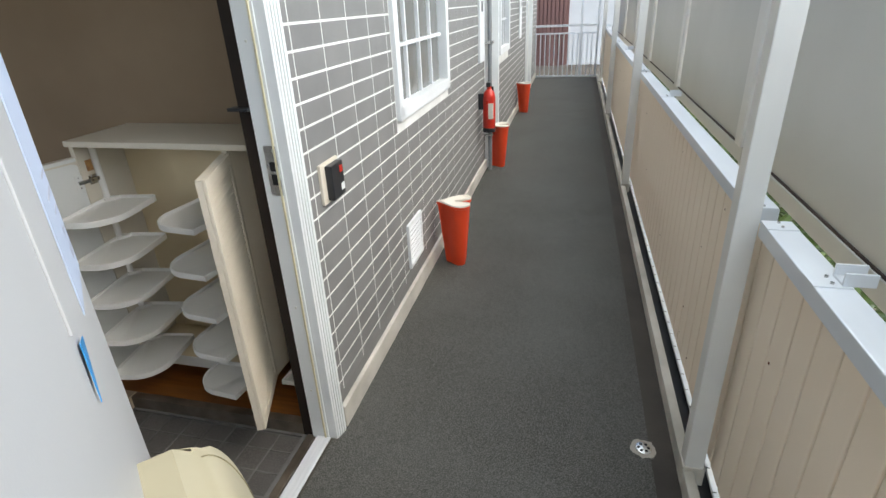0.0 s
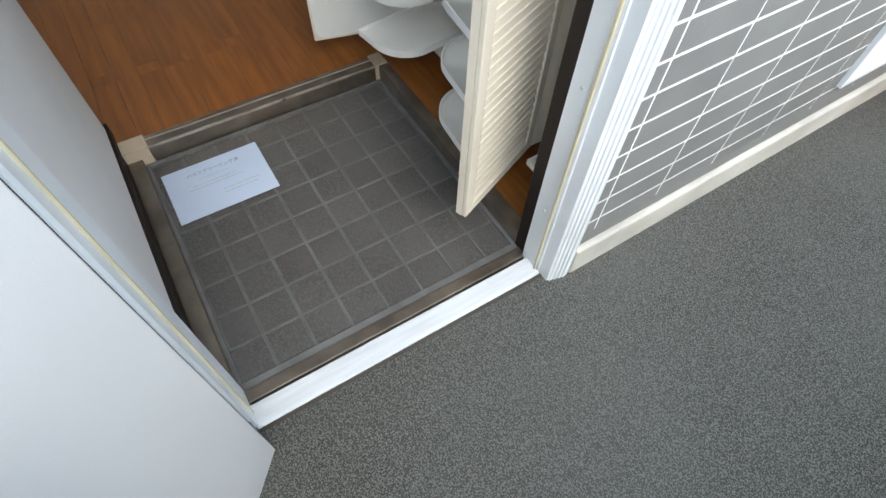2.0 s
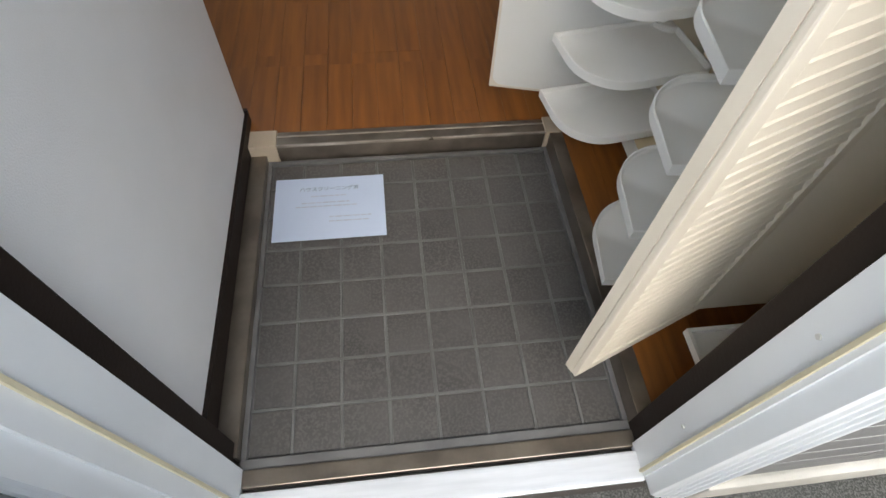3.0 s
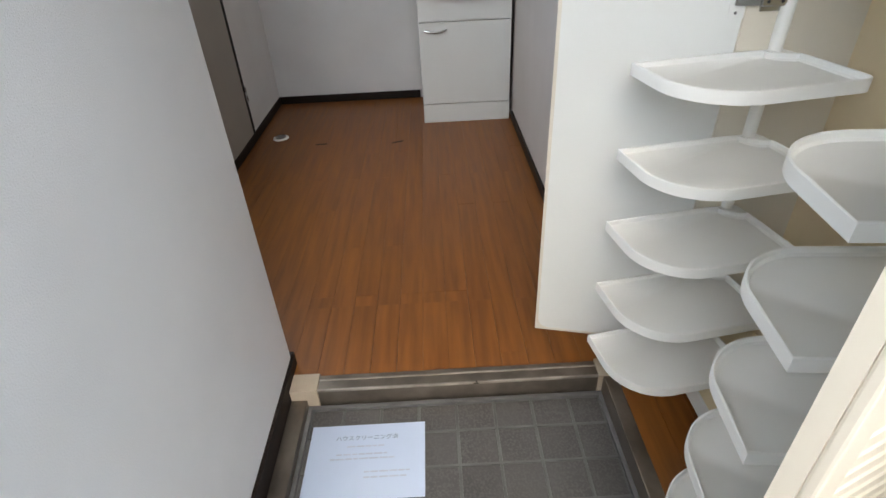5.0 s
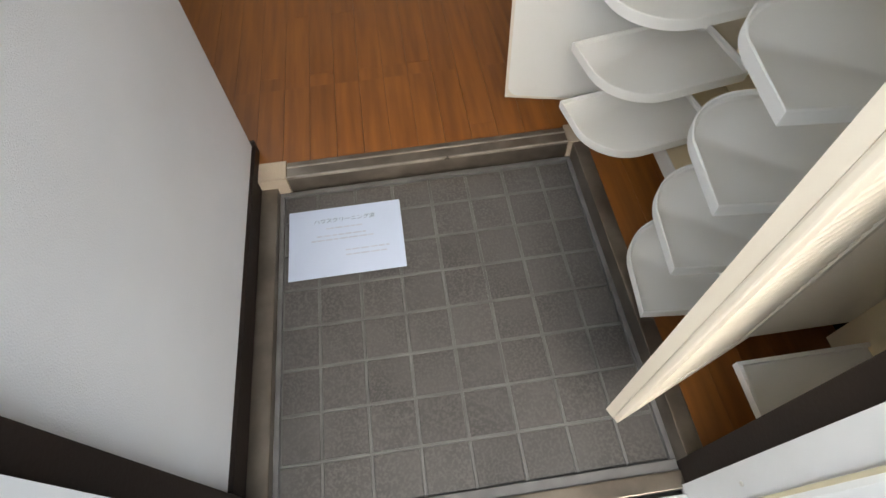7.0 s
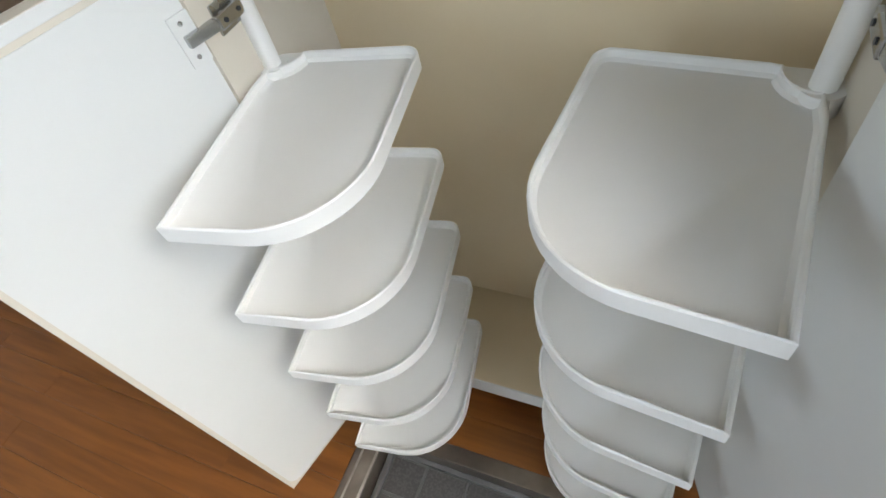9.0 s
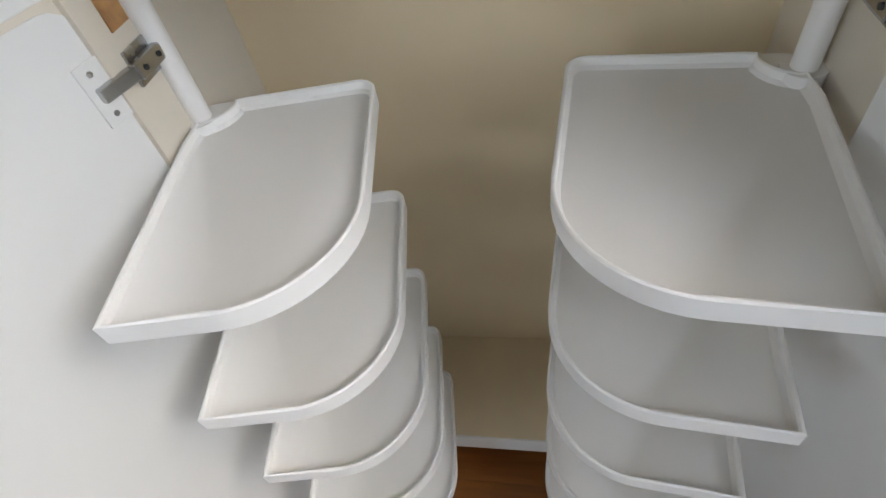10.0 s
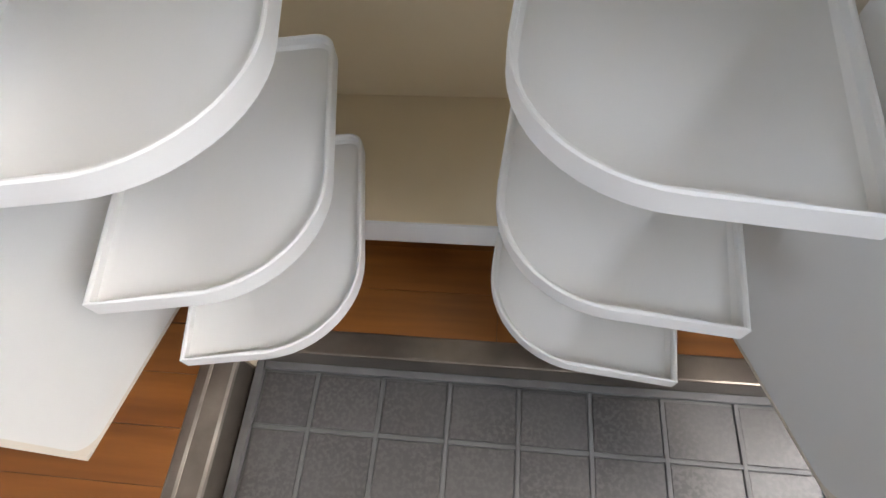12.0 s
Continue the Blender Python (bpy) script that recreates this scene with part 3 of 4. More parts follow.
def tray_mesh(name, mirror):
    w, d, h, th = (0.228 if mirror else 0.210), 0.312, 0.019, 0.0045
    low = -h / 2 - 0.004
    o, i = tray_outline(w, d), tray_outline(w, d, th)
    bm = bmesh.new()
    n = len(o)
    i2 = tray_outline(w, d, th + 0.004)
    layers = [(o, low), (o, h / 2 - 0.0015), (tray_outline(w, d, 0.0015), h / 2), (tray_outline(w, d, th - 0.0015), h / 2), (i, h / 2 - 0.0015), (i, low + 0.013), (i2, low + 0.0095)]
    rings = [[bm.verts.new((x, y, z)) for x, y in pts] for pts, z in layers]
    for a, b in zip(rings, rings[1:]):
        for k in range(n):
            bm.faces.new((a[k], a[(k + 1) % n], b[(k + 1) % n], b[k]))
    bm.faces.new(rings[0][::-1])
    bm.faces.new(rings[-1])
    pad = [(0.0008, d - 0.06)] + [(0.005 + 0.0374 * math.cos(radians(a)), d - 0.002 + 0.0374 * math.sin(radians(a))) for a in range(-90, 1, 15)]
    pad += [(0.05, d - 0.001)] + [(0.018 - 0.017 * math.sin(radians(a)), d - 0.018 + 0.017 * math.cos(radians(a))) for a in range(0, 91, 30)]
    prism(bm, pad, low + 0.001, h / 2 - 0.003)
    if mirror:
        bmesh.ops.scale(bm, vec=(-1, 1, 1), verts=bm.verts)
    return mesh_of(name, bm, "plastic", True)


for mirror, corner, lean, turn, top, step in ((False, (-0.906, 0.75), (-0.0015, -0.001), 9, 0.905, 0.1695), (True, (-0.338, 0.773), (-0.002, 0), -5.5, 0.905, 0.1795)):
    sx = -1 if mirror else 1
    off = pose(0, 0, 0, 0, 0, turn) @ Vector((sx * 0.008, 0.284, 0))
    at = lambda z: (corner[0] + lean[0] * (top - z) / step + off.x, corner[1] + lean[1] * (top - z) / step + off.y, z)
    rack = part("pole", tube(bmesh.new(), at(0.2), at(1.142), 0.0125, 18), "plastic", cup, "white pole carrying five swing-out trays", smooth=True)
    me = tray_mesh("tray", mirror)
    for k in range(5):
        z = top - step * k
        tr = new("tray", me)
        tr.parent = rack
        tr.matrix_basis = pose(corner[0] + lean[0] * k, corner[1] + lean[1] * k, z, 0, 0, turn)
        part("collar", tube(bmesh.new(), at(z - 0.016), at(z + 0.008), 0.021, 18), "plastic", rack, smooth=True)

# hook on the lining
hook = thing("door_chain", "dark steel door chain hanging on the lining", "door chain")
bm = bmesh.new()
for k in range(12):
    z = 1.3 - 0.014 * k
    bmesh.ops.create_uvsphere(bm, u_segments=6, v_segments=5, radius=0.0045, matrix=Matrix.Translation((-0.055 + 0.002 * (k % 2), 0.8225, z)))
part("chain", bm, "chrome", hook)
part("arm", box(bmesh.new(), -0.12, -0.05, 0.79, 0.826, 1.305, 1.315, 0.002), "dark", hook)

# paper on the entry tiles
sheet = thing("cleaning_notice", "white printed paper notice lying flat on the entry tiles", "paper", (-0.748, 0.162, 0.0035, 0, 0, 90))
part("sheet", B(-0.1485, 0.1525, -0.109, 0.105, 0, 0.0008), "paper", sheet)
txt = bpy.data.curves.new("title", "FONT")
txt.body = "ハウスクリーニング済"
txt.size, txt.align_x, txt.extrude = 0.0165, "CENTER", 0.0002
tob = new("title", txt)
tob.parent = sheet
tob.matrix_basis = pose(0.0, 0.058, 0.001)
txt.materials.append(M["ink_dark"])
for x0, x1, y0 in ((-0.05, 0.055, 0.036), (-0.075, 0.055, 0.013), (-0.09, 0.075, 0.0), (0.0, 0.115, -0.038), (0.0, 0.115, -0.053)):
    x = x0
    while x < x1 - 0.008:
        q = random.uniform(0.008, 0.024)
        part("writing", B(x, min(x + q, x1), y0, y0 + 0.0042, 0.0007, 0.0011), "ink", sheet)
        x += q + 0.003


# ---- washbasin unit at the end of the hall ----
van = thing("vanity_unit", "white washbasin cabinet with one door and a chrome handle", "washstand", (0, 0, Z1, 0, 0, 0))
VX, VY0, VY1 = -2.94, 0.325, 0.825
part("body", B(XB + 0.003, VX - 0.02, VY0, VY1, 0, 0.6, 0.002), "door_white", van)
part("plinth", B(VX - 0.02, VX - 0.004, VY0, VY1, 0.0, 0.108, 0.002), "door_white", van)
vd = part("door", B(VX - 0.02, VX, VY0 + 0.001, VY1 - 0.001, 0.112, 0.553, 0.003), "door_white", van)
bm = bmesh.new()
for k in range(8):
    a, b = k / 8, (k + 1) / 8
    f = lambda q: (VX + 0.006 + 0.018 * math.sin(math.pi * q), VY0 + 0.03 + 0.12 * q, 0.515 - 0.008 * math.sin(math.pi * q))
    tube(bm, f(a), f(b), 0.006, 8)
part("handle", bm, "chrome", vd, "curved chrome handle", smooth=True)
part("apron", B(VX - 0.02, VX, VY0, VY1, 0.558, 0.70, 0.003), "door_white", van)
bm = bmesh.new()
prism(bm, [(XB + 0.003, VY0), (XB + 0.003, VY1)] + [(VX - 0.02 + 0.1 * math.sin(math.pi * k / 12), VY1 - (VY1 - VY0) * k / 12) for k in range(13)], 0.68, 0.74)
bmesh.ops.bevel(bm, geom=bm.edges[:], offset=0.006, segments=2, affect="EDGES")
part("basin", bm, "plastic", van, "rounded white washbasin", smooth=True)

drain2 = thing("floor_drain", "round white drain cap in the hall floor", "drain", (-2.82, -0.5, Z1, 0, 0, 0))
part("ring", lathe(bmesh.new(), [(0.044, 0), (0.044, 0.004), (0.04, 0.007), (0.032, 0.007)]), "plastic", drain2, smooth=True)
part("cap", lathe(bmesh.new(), [(0.03, 0.004), (0.03, 0.012), (0.02, 0.014)]), "chrome", drain2, smooth=True)
for k, (x, y, a) in enumerate(((-2.70, -0.25, 5), (-2.676, 0.175, 20))):
    scar = thing("floor_scar", "dark scuffed dent in the plank floor", "floor mark", (x, y, Z1 + 0.0005, 0, 0, a))
    part("mark", prism(bmesh.new(), [(-0.006, -0.03), (0.004, -0.034), (0.009, 0.02), (0.002, 0.035), (-0.008, 0.025)], 0, 0.001), "brown", scar)


# ---- things on the facade ----
ic = thing("intercom", "cream intercom plate with a black doorphone", "intercom", (FX, 1.05, 1.012))
part("backplate", box(bmesh.new(), 0, 0.012, -0.075, 0.07, -0.07, 0.075, 0.003), "cream", ic)
unit = part("doorphone", box(bmesh.new(), 0.012, 0.038, -0.045, 0.055, -0.06, 0.065, 0.004), "dark", ic)
part("button", box(bmesh.new(), 0.038, 0.041, 0.02, 0.045, -0.04, -0.015, 0.001), "white_metal", unit)
part("lens_window", box(bmesh.new(), 0.038, 0.0395, 0.02, 0.045, 0.025, 0.05, 0.001), "red", unit)

vent = thing("wall_vent", "white square louvred vent low on the siding", "vent", (FX, 2.015, 0.355))
part("vent_frame", box(box(box(box(bmesh.new(), 0, 0.016, -0.13, -0.11, -0.13, 0.13, 0.002), 0, 0.016, 0.11, 0.13, -0.13, 0.13, 0.002), 0, 0.016, -0.11, 0.11, 0.11, 0.13, 0.002), 0, 0.016, -0.11, 0.11, -0.13, -0.11, 0.002), "white_metal", vent)
part("backing", B(0, 0.003, -0.11, 0.11, -0.11, 0.11), "pipe", vent)
for k in range(8):
    bm = B(-0.001, 0.002, -0.11, 0.11, -0.0065, 0.0065)
    sl = part("slat", bm, "white_metal", vent)
    sl.matrix_basis = pose(0.01, 0, -0.095 + 0.027 * k, 0, -35, 0)

fe = thing("fire_extinguisher", "red fire extinguisher hung on the siding", "extinguisher", (0.145, 4.26, 0.47))
part("bottle", lathe(bmesh.new(), [(0.05, 0.0), (0.058, 0.02), (0.058, 0.3), (0.047, 0.35), (0.02, 0.38), (0.02, 0.4)]), "red", fe, smooth=True)
part("foot_ring", lathe(bmesh.new(), [(0.059, -0.005), (0.061, 0.03), (0.056, 0.04)]), "dark", fe)
part("valve", box(bmesh.new(), -0.02, 0.02, -0.05, 0.05, 0.4, 0.44, 0.006), "dark", fe)
part("hose", tube(bmesh.new(), (0.02, 0.07, 0.39), (0.035, 0.075, 0.1), 0.011, 10), "dark", fe, smooth=True)
part("label_panel", box(bmesh.new(), 0.0, 0.045, -0.061, -0.03, 0.12, 0.26, 0.004), "stand_top", fe, "pale printed label")
part("bracket", box(bmesh.new(), -0.095, -0.045, -0.03, 0.03, 0.2, 0.34, 0.003), "dark", fe)
for y, z in ((4.36, 1.07), (7.9, 1.04)):
    sg = thing("wall_sign", "tall white notice plate fixed to the siding", "sign", (FX, y, z))
    part("plate", box(bmesh.new(), 0.0, 0.02, -0.1, 0.14, 0.0, 0.85, 0.004), "white_metal", sg)
    part("mark", B(0.02, 0.021, -0.02, 0.06, 0.42, 0.5), "dark", sg)
    for k in range(3):
        part("writing", B(0.02, 0.021, -0.06, 0.1, 0.56 + 0.05 * k, 0.575 + 0.05 * k), "ink", sg)
dp = thing("downpipe", "grey rain pipe clamped to the siding", "pipe", (0.11, 4.545, CZ))
part("pipe", tube(bmesh.new(), (0, 0, 0), (0, 0, 2.58), 0.02, 16), "pipe", dp, smooth=True)
for z in (0.35, 1.2, 2.0):
    part("clamp", box(bmesh.new(), -0.065, 0.035, -0.036, 0.036, z, z + 0.025, 0.003), "chrome", dp)


def stand(x, y, turn):
    """Heart-shaped plastic umbrella stand, narrowing to the foot."""
    ob = thing("umbrella_stand", "vermilion heart-shaped plastic umbrella stand with a white rim", "umbrella stand", (x, y, CZ, 0, 0, turn), "stands along the corridor")

    def heart(s):
        pts = []
        for k in range(36):
            a = 2 * math.pi * k / 36
            px = 16 * math.sin(a) ** 3
            py = 13 * math.cos(a) - 5 * math.cos(2 * a) - 2 * math.cos(3 * a) - math.cos(4 * a)
            py -= 6.5 * math.exp(-(px / 3.2) ** 2) if py > 0 else 0.0
            pts.append((px / 16 * 0.105 * s, (py / 16 + 0.1) * 0.115 * s))
        return pts
    bm = bmesh.new()
    levels = [(0.6, 0), (0.64, 0.02), (0.98, 0.40), (1.04, 0.405), (1.05, 0.42), (1.0, 0.425)]
    rings = [[bm.verts.new((px, py, z)) for px, py in heart(s)] for s, z in levels]
    for a, b in zip(rings, rings[1:]):
        for k in range(36):
            bm.faces.new((a[k], a[(k + 1) % 36], b[(k + 1) % 36], b[k]))
    bm.faces.new(rings[0])
    part("body", bm, "orange", ob, smooth=True)
    bm = bmesh.new()
    levels = [(1.052, 0.419), (1.05, 0.428), (0.95, 0.429), (0.92, 0.424), (0.88, 0.422)]
    rings = [[bm.verts.new((px, py, z)) for px, py in heart(s)] for s, z in levels]
    for a, b in zip(rings, rings[1:]):
        for k in range(36):
            bm.faces.new((a[k], a[(k + 1) % 36], b[(k + 1) % 36], b[k]))
    bm.faces.new(rings[-1])
    part("liner", bm, "stand_top", ob, "off-white inner liner", smooth=True)
    return ob


stand(0.2, 2.44, -84)
stand(0.175, 4.7, -80)
stand(0.165, 7.6, -86)

fd = thing("corridor_drain", "round steel floor drain with a broken mortar collar", "drain", (1.226, 0.99, CZ, 0, 0, 0))
bm = bmesh.new()
random.seed(4)
prism(bm, [((0.046 + random.uniform(-0.006, 0.006)) * math.cos(2 * math.pi * k / 22), (0.046 + random.uniform(-0.006, 0.006)) * math.sin(2 * math.pi * k / 22)) for k in range(22)], -0.012, 0.0025)
part("collar", bm, "wallgrey", fd)
part("grate", lathe(bmesh.new(), [(0.03, 0.002), (0.03, 0.006), (0.027, 0.007)]), "chrome", fd, smooth=True)
for k in range(6):
    a = math.pi / 3 * k
    part("slot", tube(bmesh.new(), (0.018 * math.cos(a), 0.018 * math.sin(a), 0.006), (0.018 * math.cos(a), 0.018 * math.sin(a), 0.0078), 0.006, 8), "hole", fd)


# ---- balustrade side ----
POSTS = [-2.24, 0.87, 3.98, 7.09, 10.2]
bm = bmesh.new()
box(bm, 1.335, 1.372, -4.0, YE, -0.3, 0.078, 0.006)
# black fill put into the open gap for the shade down there
structure("kerb_channel", B(1.372, 1.47, -4.0, YE, -0.3, 0.02), "dark", "black strip standing in for the shade in the gap behind the kerb", "trim")
structure("kerb", bm, "base", "low cream kerb along the balustrade", "kerb")
for p in POSTS:
    ob = thing("steel_post", "square greige painted steel post", "post", (1.368, p, CZ), "balustrade posts")
    part("shaft", box(bmesh.new(), -0.031, 0.031, -0.031, 0.031, 0.0, 2.6, 0.004), "post", ob)
    part("foot", box(bmesh.new(), -0.036, 0.036, -0.036, 0.036, 0.0, 0.082, 0.003), "base", ob)
PITCH = 0.1025
bays = list(zip(POSTS, POSTS[1:])) + [(10.2, YE)]
for a, b in bays:
    ob = thing("fence_panel", "beige ribbed fence panel with rust spots", "fence", (1.432, a, 0), "balustrade panels")
    L = b - a
    # board strips with a narrow groove between
    n = max(1, int(L / PITCH))
    w = L / n
    one = None
    for k in range(n):
        if one is None:
            bm = box(bmesh.new(), -0.007, 0.007, 0.0036, w - 0.0036, 0.092, 0.97, 0.0035)
            one = mesh_of("board", bm, "panel")
        bd = new("board", one)
        bd.parent = ob
        bd.matrix_basis = pose(0, k * w, 0)
    part("backing", B(0.003, 0.006, 0, L, 0.097, 0.97), "groove", ob)
    for k in range(16):
        q, z = random.uniform(0.1, L - 0.1), random.uniform(0.12, 0.9)
        part("rust_spot", tube(bmesh.new(), (-0.0072, q, z), (-0.0085, q, z), random.uniform(0.002, 0.0045), 7), "rust", ob)
    part("bottom_flange", box(bmesh.new(), -0.016, 0.07, 0, L, 0.056, 0.07, 0.001), "rail", ob, "white bottom flange with dark ticks at the board joints")
    # dark ticks painted in for the shaded lower ends of the board grooves
    for k in range(0, n):
        part("clip", box(bmesh.new(), -0.0165, -0.004, k * w - 0.0015, k * w + 0.0015, 0.068, 0.0715), "dark", ob)
    tr = thing("top_rail", "white aluminium handrail on the fence", "handrail", (1.446, a, 0.935), "balustrade rails")
    part("rail", box(bmesh.new(), -0.052, 0.023, 0.045, L - 0.045 if b < 11 else L, 0.036, 0.08, 0.004), "rail", tr)
    for q in (0.075, 2.73 if a < 0 else L * 0.62, L - 0.08):
        bm = box(bmesh.new(), -0.054, 0.02, q - 0.03, q + 0.03, 0.08, 0.083, 0.001)
        if 0.2 < q < L - 0.2:
            box(bm, 0.0, 0.06, q - 0.025, q - 0.019, 0.083, 0.112, 0.001)
            box(bm, 0.0, 0.06, q + 0.019, q + 0.025, 0.083, 0.112, 0.001)
            box(bm, 0.0, 0.055, q - 0.019, q + 0.019, 0.083, 0.088, 0.001)
        bk = part("bracket", bm, "rail", tr)
        for e in (-0.015, 0.015):
            part("bolt", tube(bmesh.new(), (-0.015, q + e, 0.083), (-0.015, q + e, 0.087), 0.004, 8), "chrome", bk)
for k in range(9):
    a = -3.75 + 2 * k
    ob = thing("privacy_screen", "large flat greige privacy sheet outside the balustrade", "screen", (1.75, a, 0.772), "privacy sheets")
    part("sheet", B(-0.004, 0.004, 0.006, 1.994, 0.078, 0.9, 0.001), "screen", ob)
    part("bottom_edge", box(bmesh.new(), -0.018, 0.02, 0.004, 1.996, 0.0, 0.072, 0.004), "screen", ob)
    part("seam", B(-0.012, 0.012, 0.004, 1.996, 0.072, 0.079), "groove", ob, "dark seam over the bottom edge")
    part("batten", box(bmesh.new(), -0.032, -0.004, 0.0, 0.11, 0.079, 0.9, 0.006), "post", ob, "pale upright stiffener")
    part("leg", box(bmesh.new(), -0.012, 0.012, 0.02, 0.05, -1.08, 0.0, 0.002), "screen", ob)

# end of the corridor
er = thing("end_railing", "white metal railing across the corridor's end", "railing", (0, YE - 0.05, CZ))
for z0, z1 in ((1.0, 1.045), (0.86, 0.89), (0.01, 0.045)):
    part("rail", box(bmesh.new(), 0.0, 1.33, -0.018, 0.018, z0, z1, 0.004), "rail", er)
one = None
for k in range(14):
    if one is None:
        one = mesh_of("baluster", box(bmesh.new(), -0.011, 0.011, -0.008, 0.008, 0.045, 0.86, 0.002), "rail")
    bl = new("baluster", one)
    bl.parent = er
    bl.matrix_basis = pose(0.06 + k * 0.095, 0, 0)
for x in (0.02, 0.97, 1.3):
    part("post", box(bmesh.new(), x - 0.02, x + 0.02, -0.02, 0.02, 0.0, 2.58, 0.004), "rail", er)
nb = thing("neighbour_building", "neighbouring building with brown slatted cladding and a white wall", "building", (0, 16.5, -0.3))
part("wall", B(0.48, 9.0, 0.1, 4.0, 0, 6.0), "farwhite", nb)
part("wall", B(-9.0, 0.48, 0.1, 4.0, 0, 6.0), "farbrown", nb)
one = mesh_of("slat", B(-0.045, 0.045, 0.0, 0.1, 0.0, 6.0), "farbrown")
for k in range(26):
    sl = new("slat", one)
    sl.parent = nb
    sl.matrix_basis = pose(-2.5 + k * 0.115, 0.0, 0)

# hedge beyond the fence
random.seed(11)
bm = bmesh.new()
for k in range(22000):
    x, y = random.uniform(1.8, 2.5), random.uniform(-1.0, 8.0)
    z = random.uniform(0.05, 0.78) + 0.1 * noise.noise((x * 3, y * 3, 0))
    s = random.uniform(0.018, 0.04)
    m = Matrix.Translation((x, y, z)) @ Euler((random.uniform(-0.9, 0.9), random.uniform(-0.9, 0.9), random.uniform(0, 6.3))).to_matrix().to_4x4() @ Matrix.Scale(s, 4)
    v = [bm.verts.new(m @ Vector(c)) for c in ((-1, 0, 0), (-0.2, 0.45, 0.12), (1, 0, 0), (-0.2, -0.45, 0.12))]
    bm.faces.new(v)
me = bpy.data.meshes.new("hedge")
bm.to_mesh(me)
bm.free()
me.materials.append(M["leafgreen"])
tagged(new("hedge", me), "dense green leafy hedge below the balustrade", "hedge", kind="stuff")


# ---- pieces: entry tiles, planks, bricks ----
xs = [-0.10, -0.2] + [-0.2 - 0.104 * j for j in range(1, 7)] + [-0.912]
ys = [0.0, 0.09] + [0.09 + 0.104 * i for i in range(1, 7)] + [0.8]
bed = bpy.data.objects["entry_bed"]
shapes = {}
for i in range(len(xs) - 1):
    for j in range(len(ys) - 1):
        dx, dy = round(xs[i] - xs[i + 1], 4), round(ys[j + 1] - ys[j], 4)
        if (dx, dy) not in shapes:
            shapes[dx, dy] = mesh_of("tile", box(bmesh.new(), -dx / 2 + 0.004, dx / 2 - 0.004, -dy / 2 + 0.004, dy / 2 - 0.004, -0.006, -0.0022, 0.0012), "tile")
        t = new("tile", shapes[dx, dy])
        t.parent = bed
        t.matrix_basis = pose((xs[i] + xs[i + 1]) / 2, (ys[j] + ys[j + 1]) / 2, random.uniform(-0.0004, 0.0004))

for x in xs[1:-1]:
    part("rib", box(bmesh.new(), x - 0.0034, x + 0.0034, 0.0, 0.8, -0.006, 0.0, 0.0016), "tile_joint", bed)
for y in ys[1:-1]:
    part("rib", box(bmesh.new(), -0.912, -0.1, y - 0.0034, y + 0.0034, -0.006, -0.0004, 0.0016), "tile_joint", bed)

random.seed(3)
PW = 0.076
lengths = [0.9, 1.2, 1.5]
planks = {q: mesh_of("plank", box(bmesh.new(), -q / 2 + 0.0003, q / 2 - 0.0003, -PW / 2 + 0.0003, PW / 2 - 0.0003, -0.008, 0.0, 0.0005), "wood") for q in lengths + [0.6, 0.45, 0.3]}


def lay(parent, x0, x1, y0, y1):
    row = 0
    yy = y0
    while yy + PW <= y1 + 0.03:
        x = x0 + random.choice((0.0, -0.0001, 0.0001))
        first = True
        while x < x1 - 0.02:
            q = random.choice(lengths)
            if x + q > x1:
                q = next((c for c in (0.9, 0.6, 0.45, 0.3) if x + c <= x1 + 0.005), None)
                if q is None:
                    q = 0.3
                    x = x1 - q
            p = new("plank", planks[q])
            p.parent = parent
            p.matrix_basis = pose(x + q / 2, yy + PW / 2, Z1 + random.uniform(-0.0003, 0.0003) + (0.0004 if x + q > x1 - 1e-3 else 0))
            x += q
        yy += PW
        row += 1


lay(bpy.data.objects["floor_base"], XB, -0.985, -0.675, 0.845)
lay(bpy.data.objects["floor_base_niche"], -1.75, -0.06, 0.8465, 1.262)

BH, BW = 0.0778, 0.2205
near_me = mesh_of("brick", box(bmesh.new(), -0.004, 0.0014, 0.0036, BW - 0.0036, 0.0042, BH - 0.0042, 0.0005), "brick")
verts, faces = [], []


def free_of(y0, y1, z0, z1):
    """The stretches of a brick that no opening cuts."""
    spans = [(y0, y1)]
    for a, b, c, d in cuts:
        if z1 > c - 0.03 and z0 < d + 0.03:
            a, b = a - 0.015, b + 0.015
            spans = [s for p, q in spans for s in ((p, min(q, a)), (max(p, b), q)) if s[1] - s[0] > 0.012]
    return spans


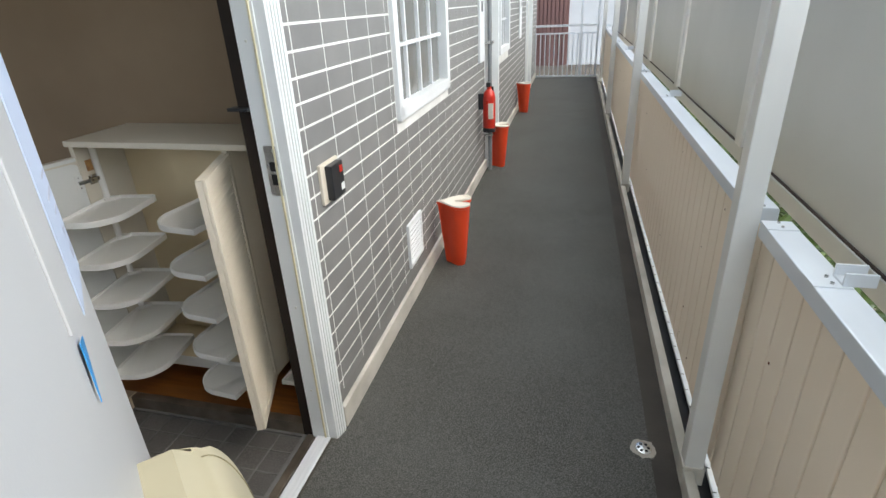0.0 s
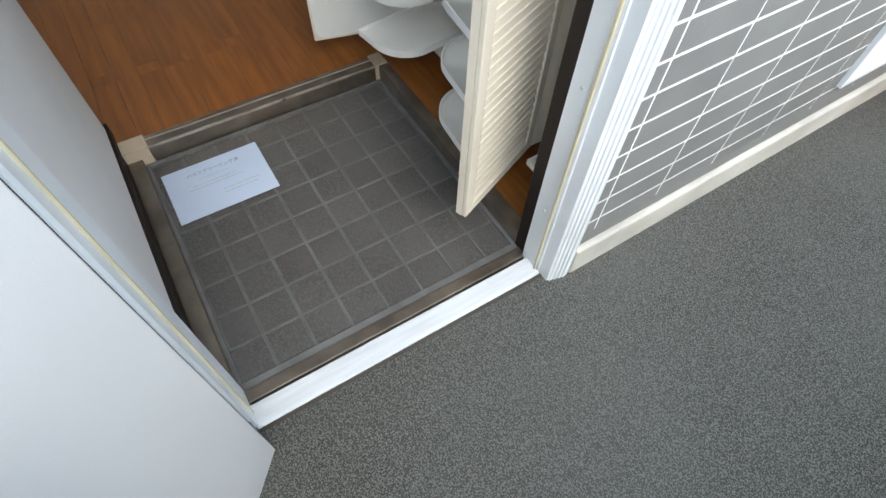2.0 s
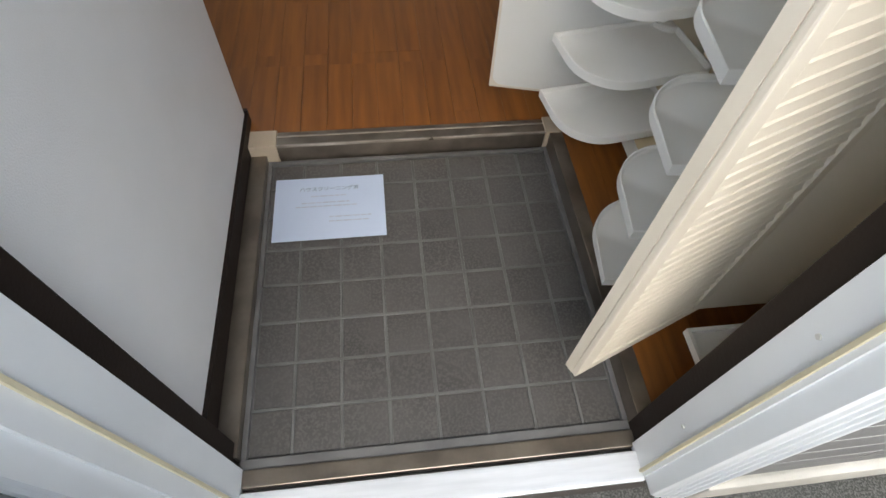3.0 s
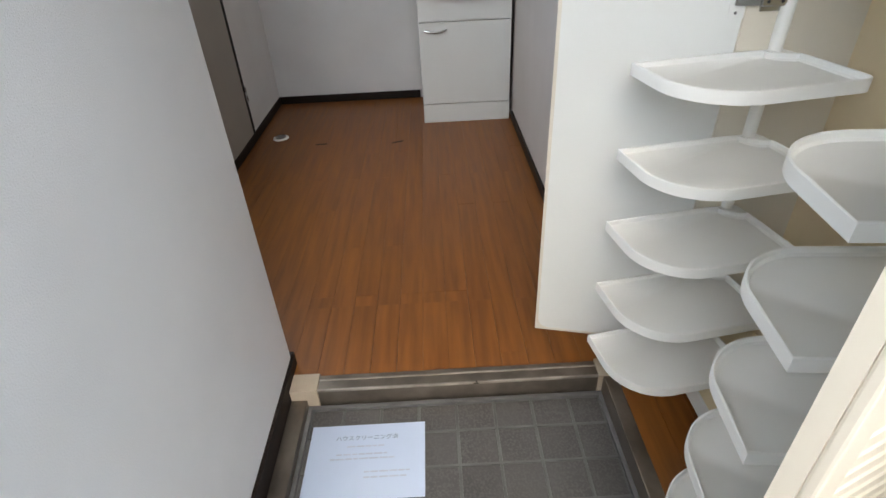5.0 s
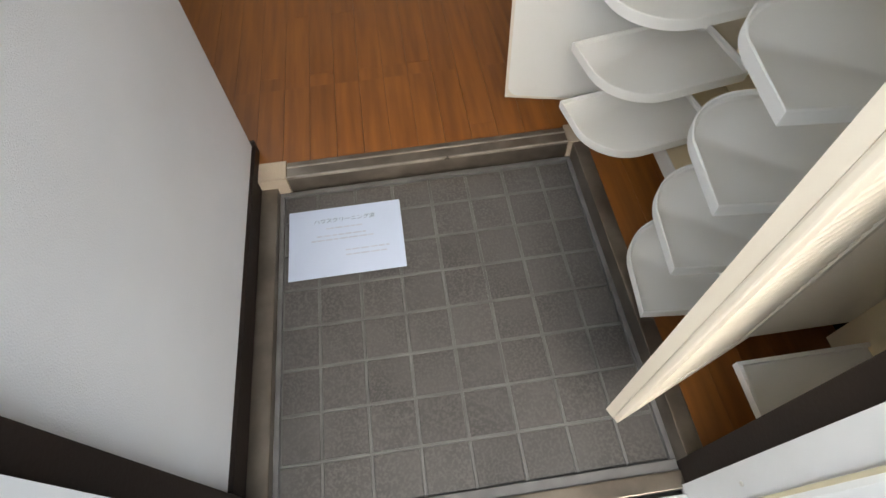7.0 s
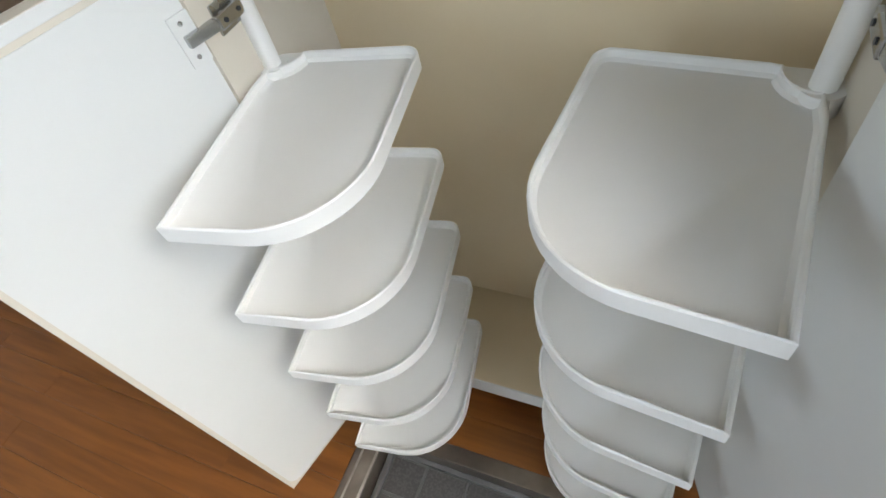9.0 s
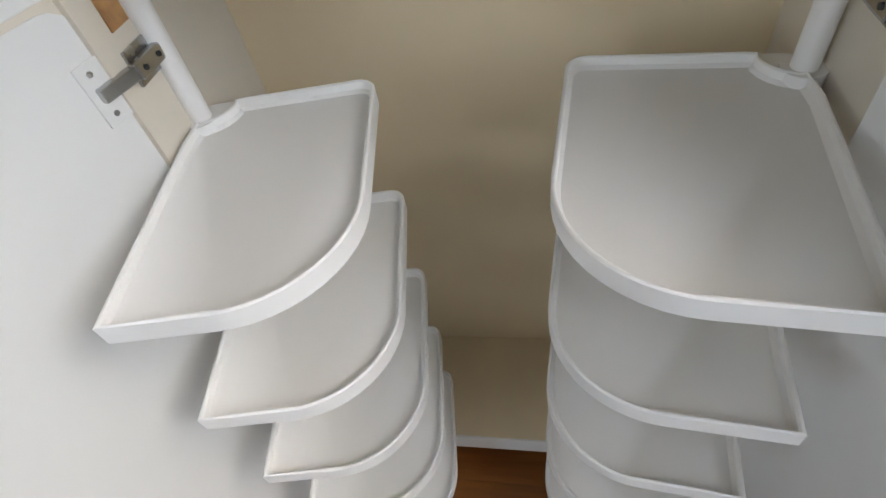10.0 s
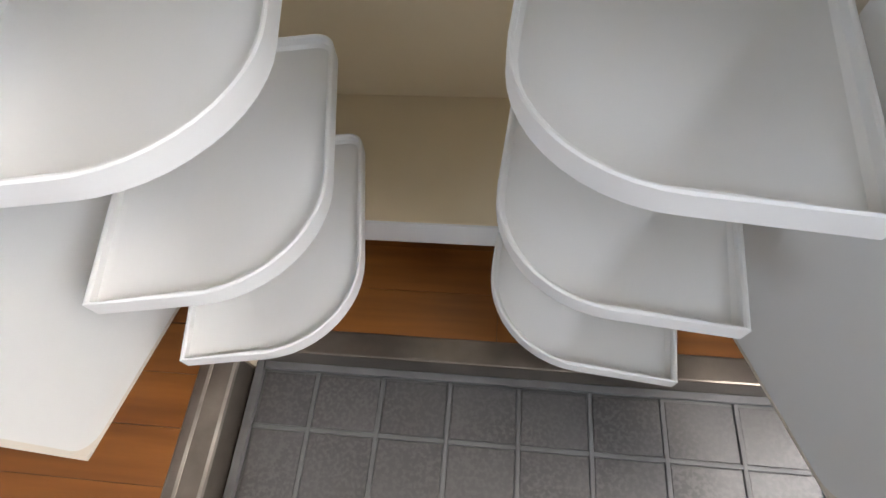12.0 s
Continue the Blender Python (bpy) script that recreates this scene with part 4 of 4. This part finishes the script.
count = 0
row = 0
z = 0.215 - BH
while z < 2.5:
    y = 0.932 - BW * 10
    while y < YE - 0.05:
        for p, q in free_of(y, y + BW, z, z + BH):
            if q - p > BW - 0.001 and 0.85 < y < 4.3 and z < 1.75 and count < 300:
                b = new("brick", near_me)
                b.parent = facade
                b.matrix_basis = pose(FX - 0.001, y, z)
                count += 1
            else:
                n = len(verts)
                y0, y1, z0, z1 = p + 0.0036, q - 0.0036, z + 0.0042, z + BH - 0.0042
                verts += [(FX - 0.004, y0, z0), (FX - 0.004, y1, z0), (FX - 0.004, y1, z1), (FX - 0.004, y0, z1), (FX + 0.0004, y0, z0), (FX + 0.0004, y1, z0), (FX + 0.0004, y1, z1), (FX + 0.0004, y0, z1)]
                faces += [(n + 4, n + 5, n + 6, n + 7), (n, n + 1, n + 5, n + 4), (n + 1, n + 2, n + 6, n + 5), (n + 2, n + 3, n + 7, n + 6), (n + 3, n, n + 4, n + 7)]
        y += BW
    z += BH
y = -4.0
for a, b in DOORS + [(YE, 14)]:
    p, q, n = (y + 0.02 if y > -4 else y), a - 0.02, len(verts)
    for x, hs in ((FX - 0.004, (0.09, 0.164)), (FX + 0.0006, (0.09, 0.166))):
        verts += [(x, p, hs[0]), (x, q, hs[0]), (x, q, hs[1]), (x, p, hs[1])]
    faces += [(n + 4, n + 5, n + 6, n + 7), (n + 3, n + 2, n + 6, n + 7), (n, n + 1, n + 5, n + 4)]
    y = b
me = bpy.data.meshes.new("brick_rest")
me.from_pydata(verts, [], faces)
me.materials.append(M["brick"])
rest = new("brick_rest", me)
rest.parent = facade
tagged(rest, kind="stuff")

# the corridor runs half a degree off the square of the entry
turn = Matrix.Translation((0.05, 0.87, 0)) @ Matrix.Rotation(radians(0.55), 4, "Z") @ Matrix.Translation((-0.05, -0.87, 0))
CORRIDOR = ("corridor_floor", "corridor_gutter", "wall_facade", "baseboard_facade", "ceiling_corridor", "window_", "door_2", "door_3", "intercom", "wall_vent", "wall_sign",
            "fire_extinguisher", "downpipe", "umbrella_stand", "kerb", "steel_post", "fence_panel", "top_rail", "privacy_screen", "end_railing")
for ob in list(bpy.data.objects):
    if ob.parent is None and ob.name.startswith(CORRIDOR):
        ob.matrix_world = turn @ ob.matrix_basis
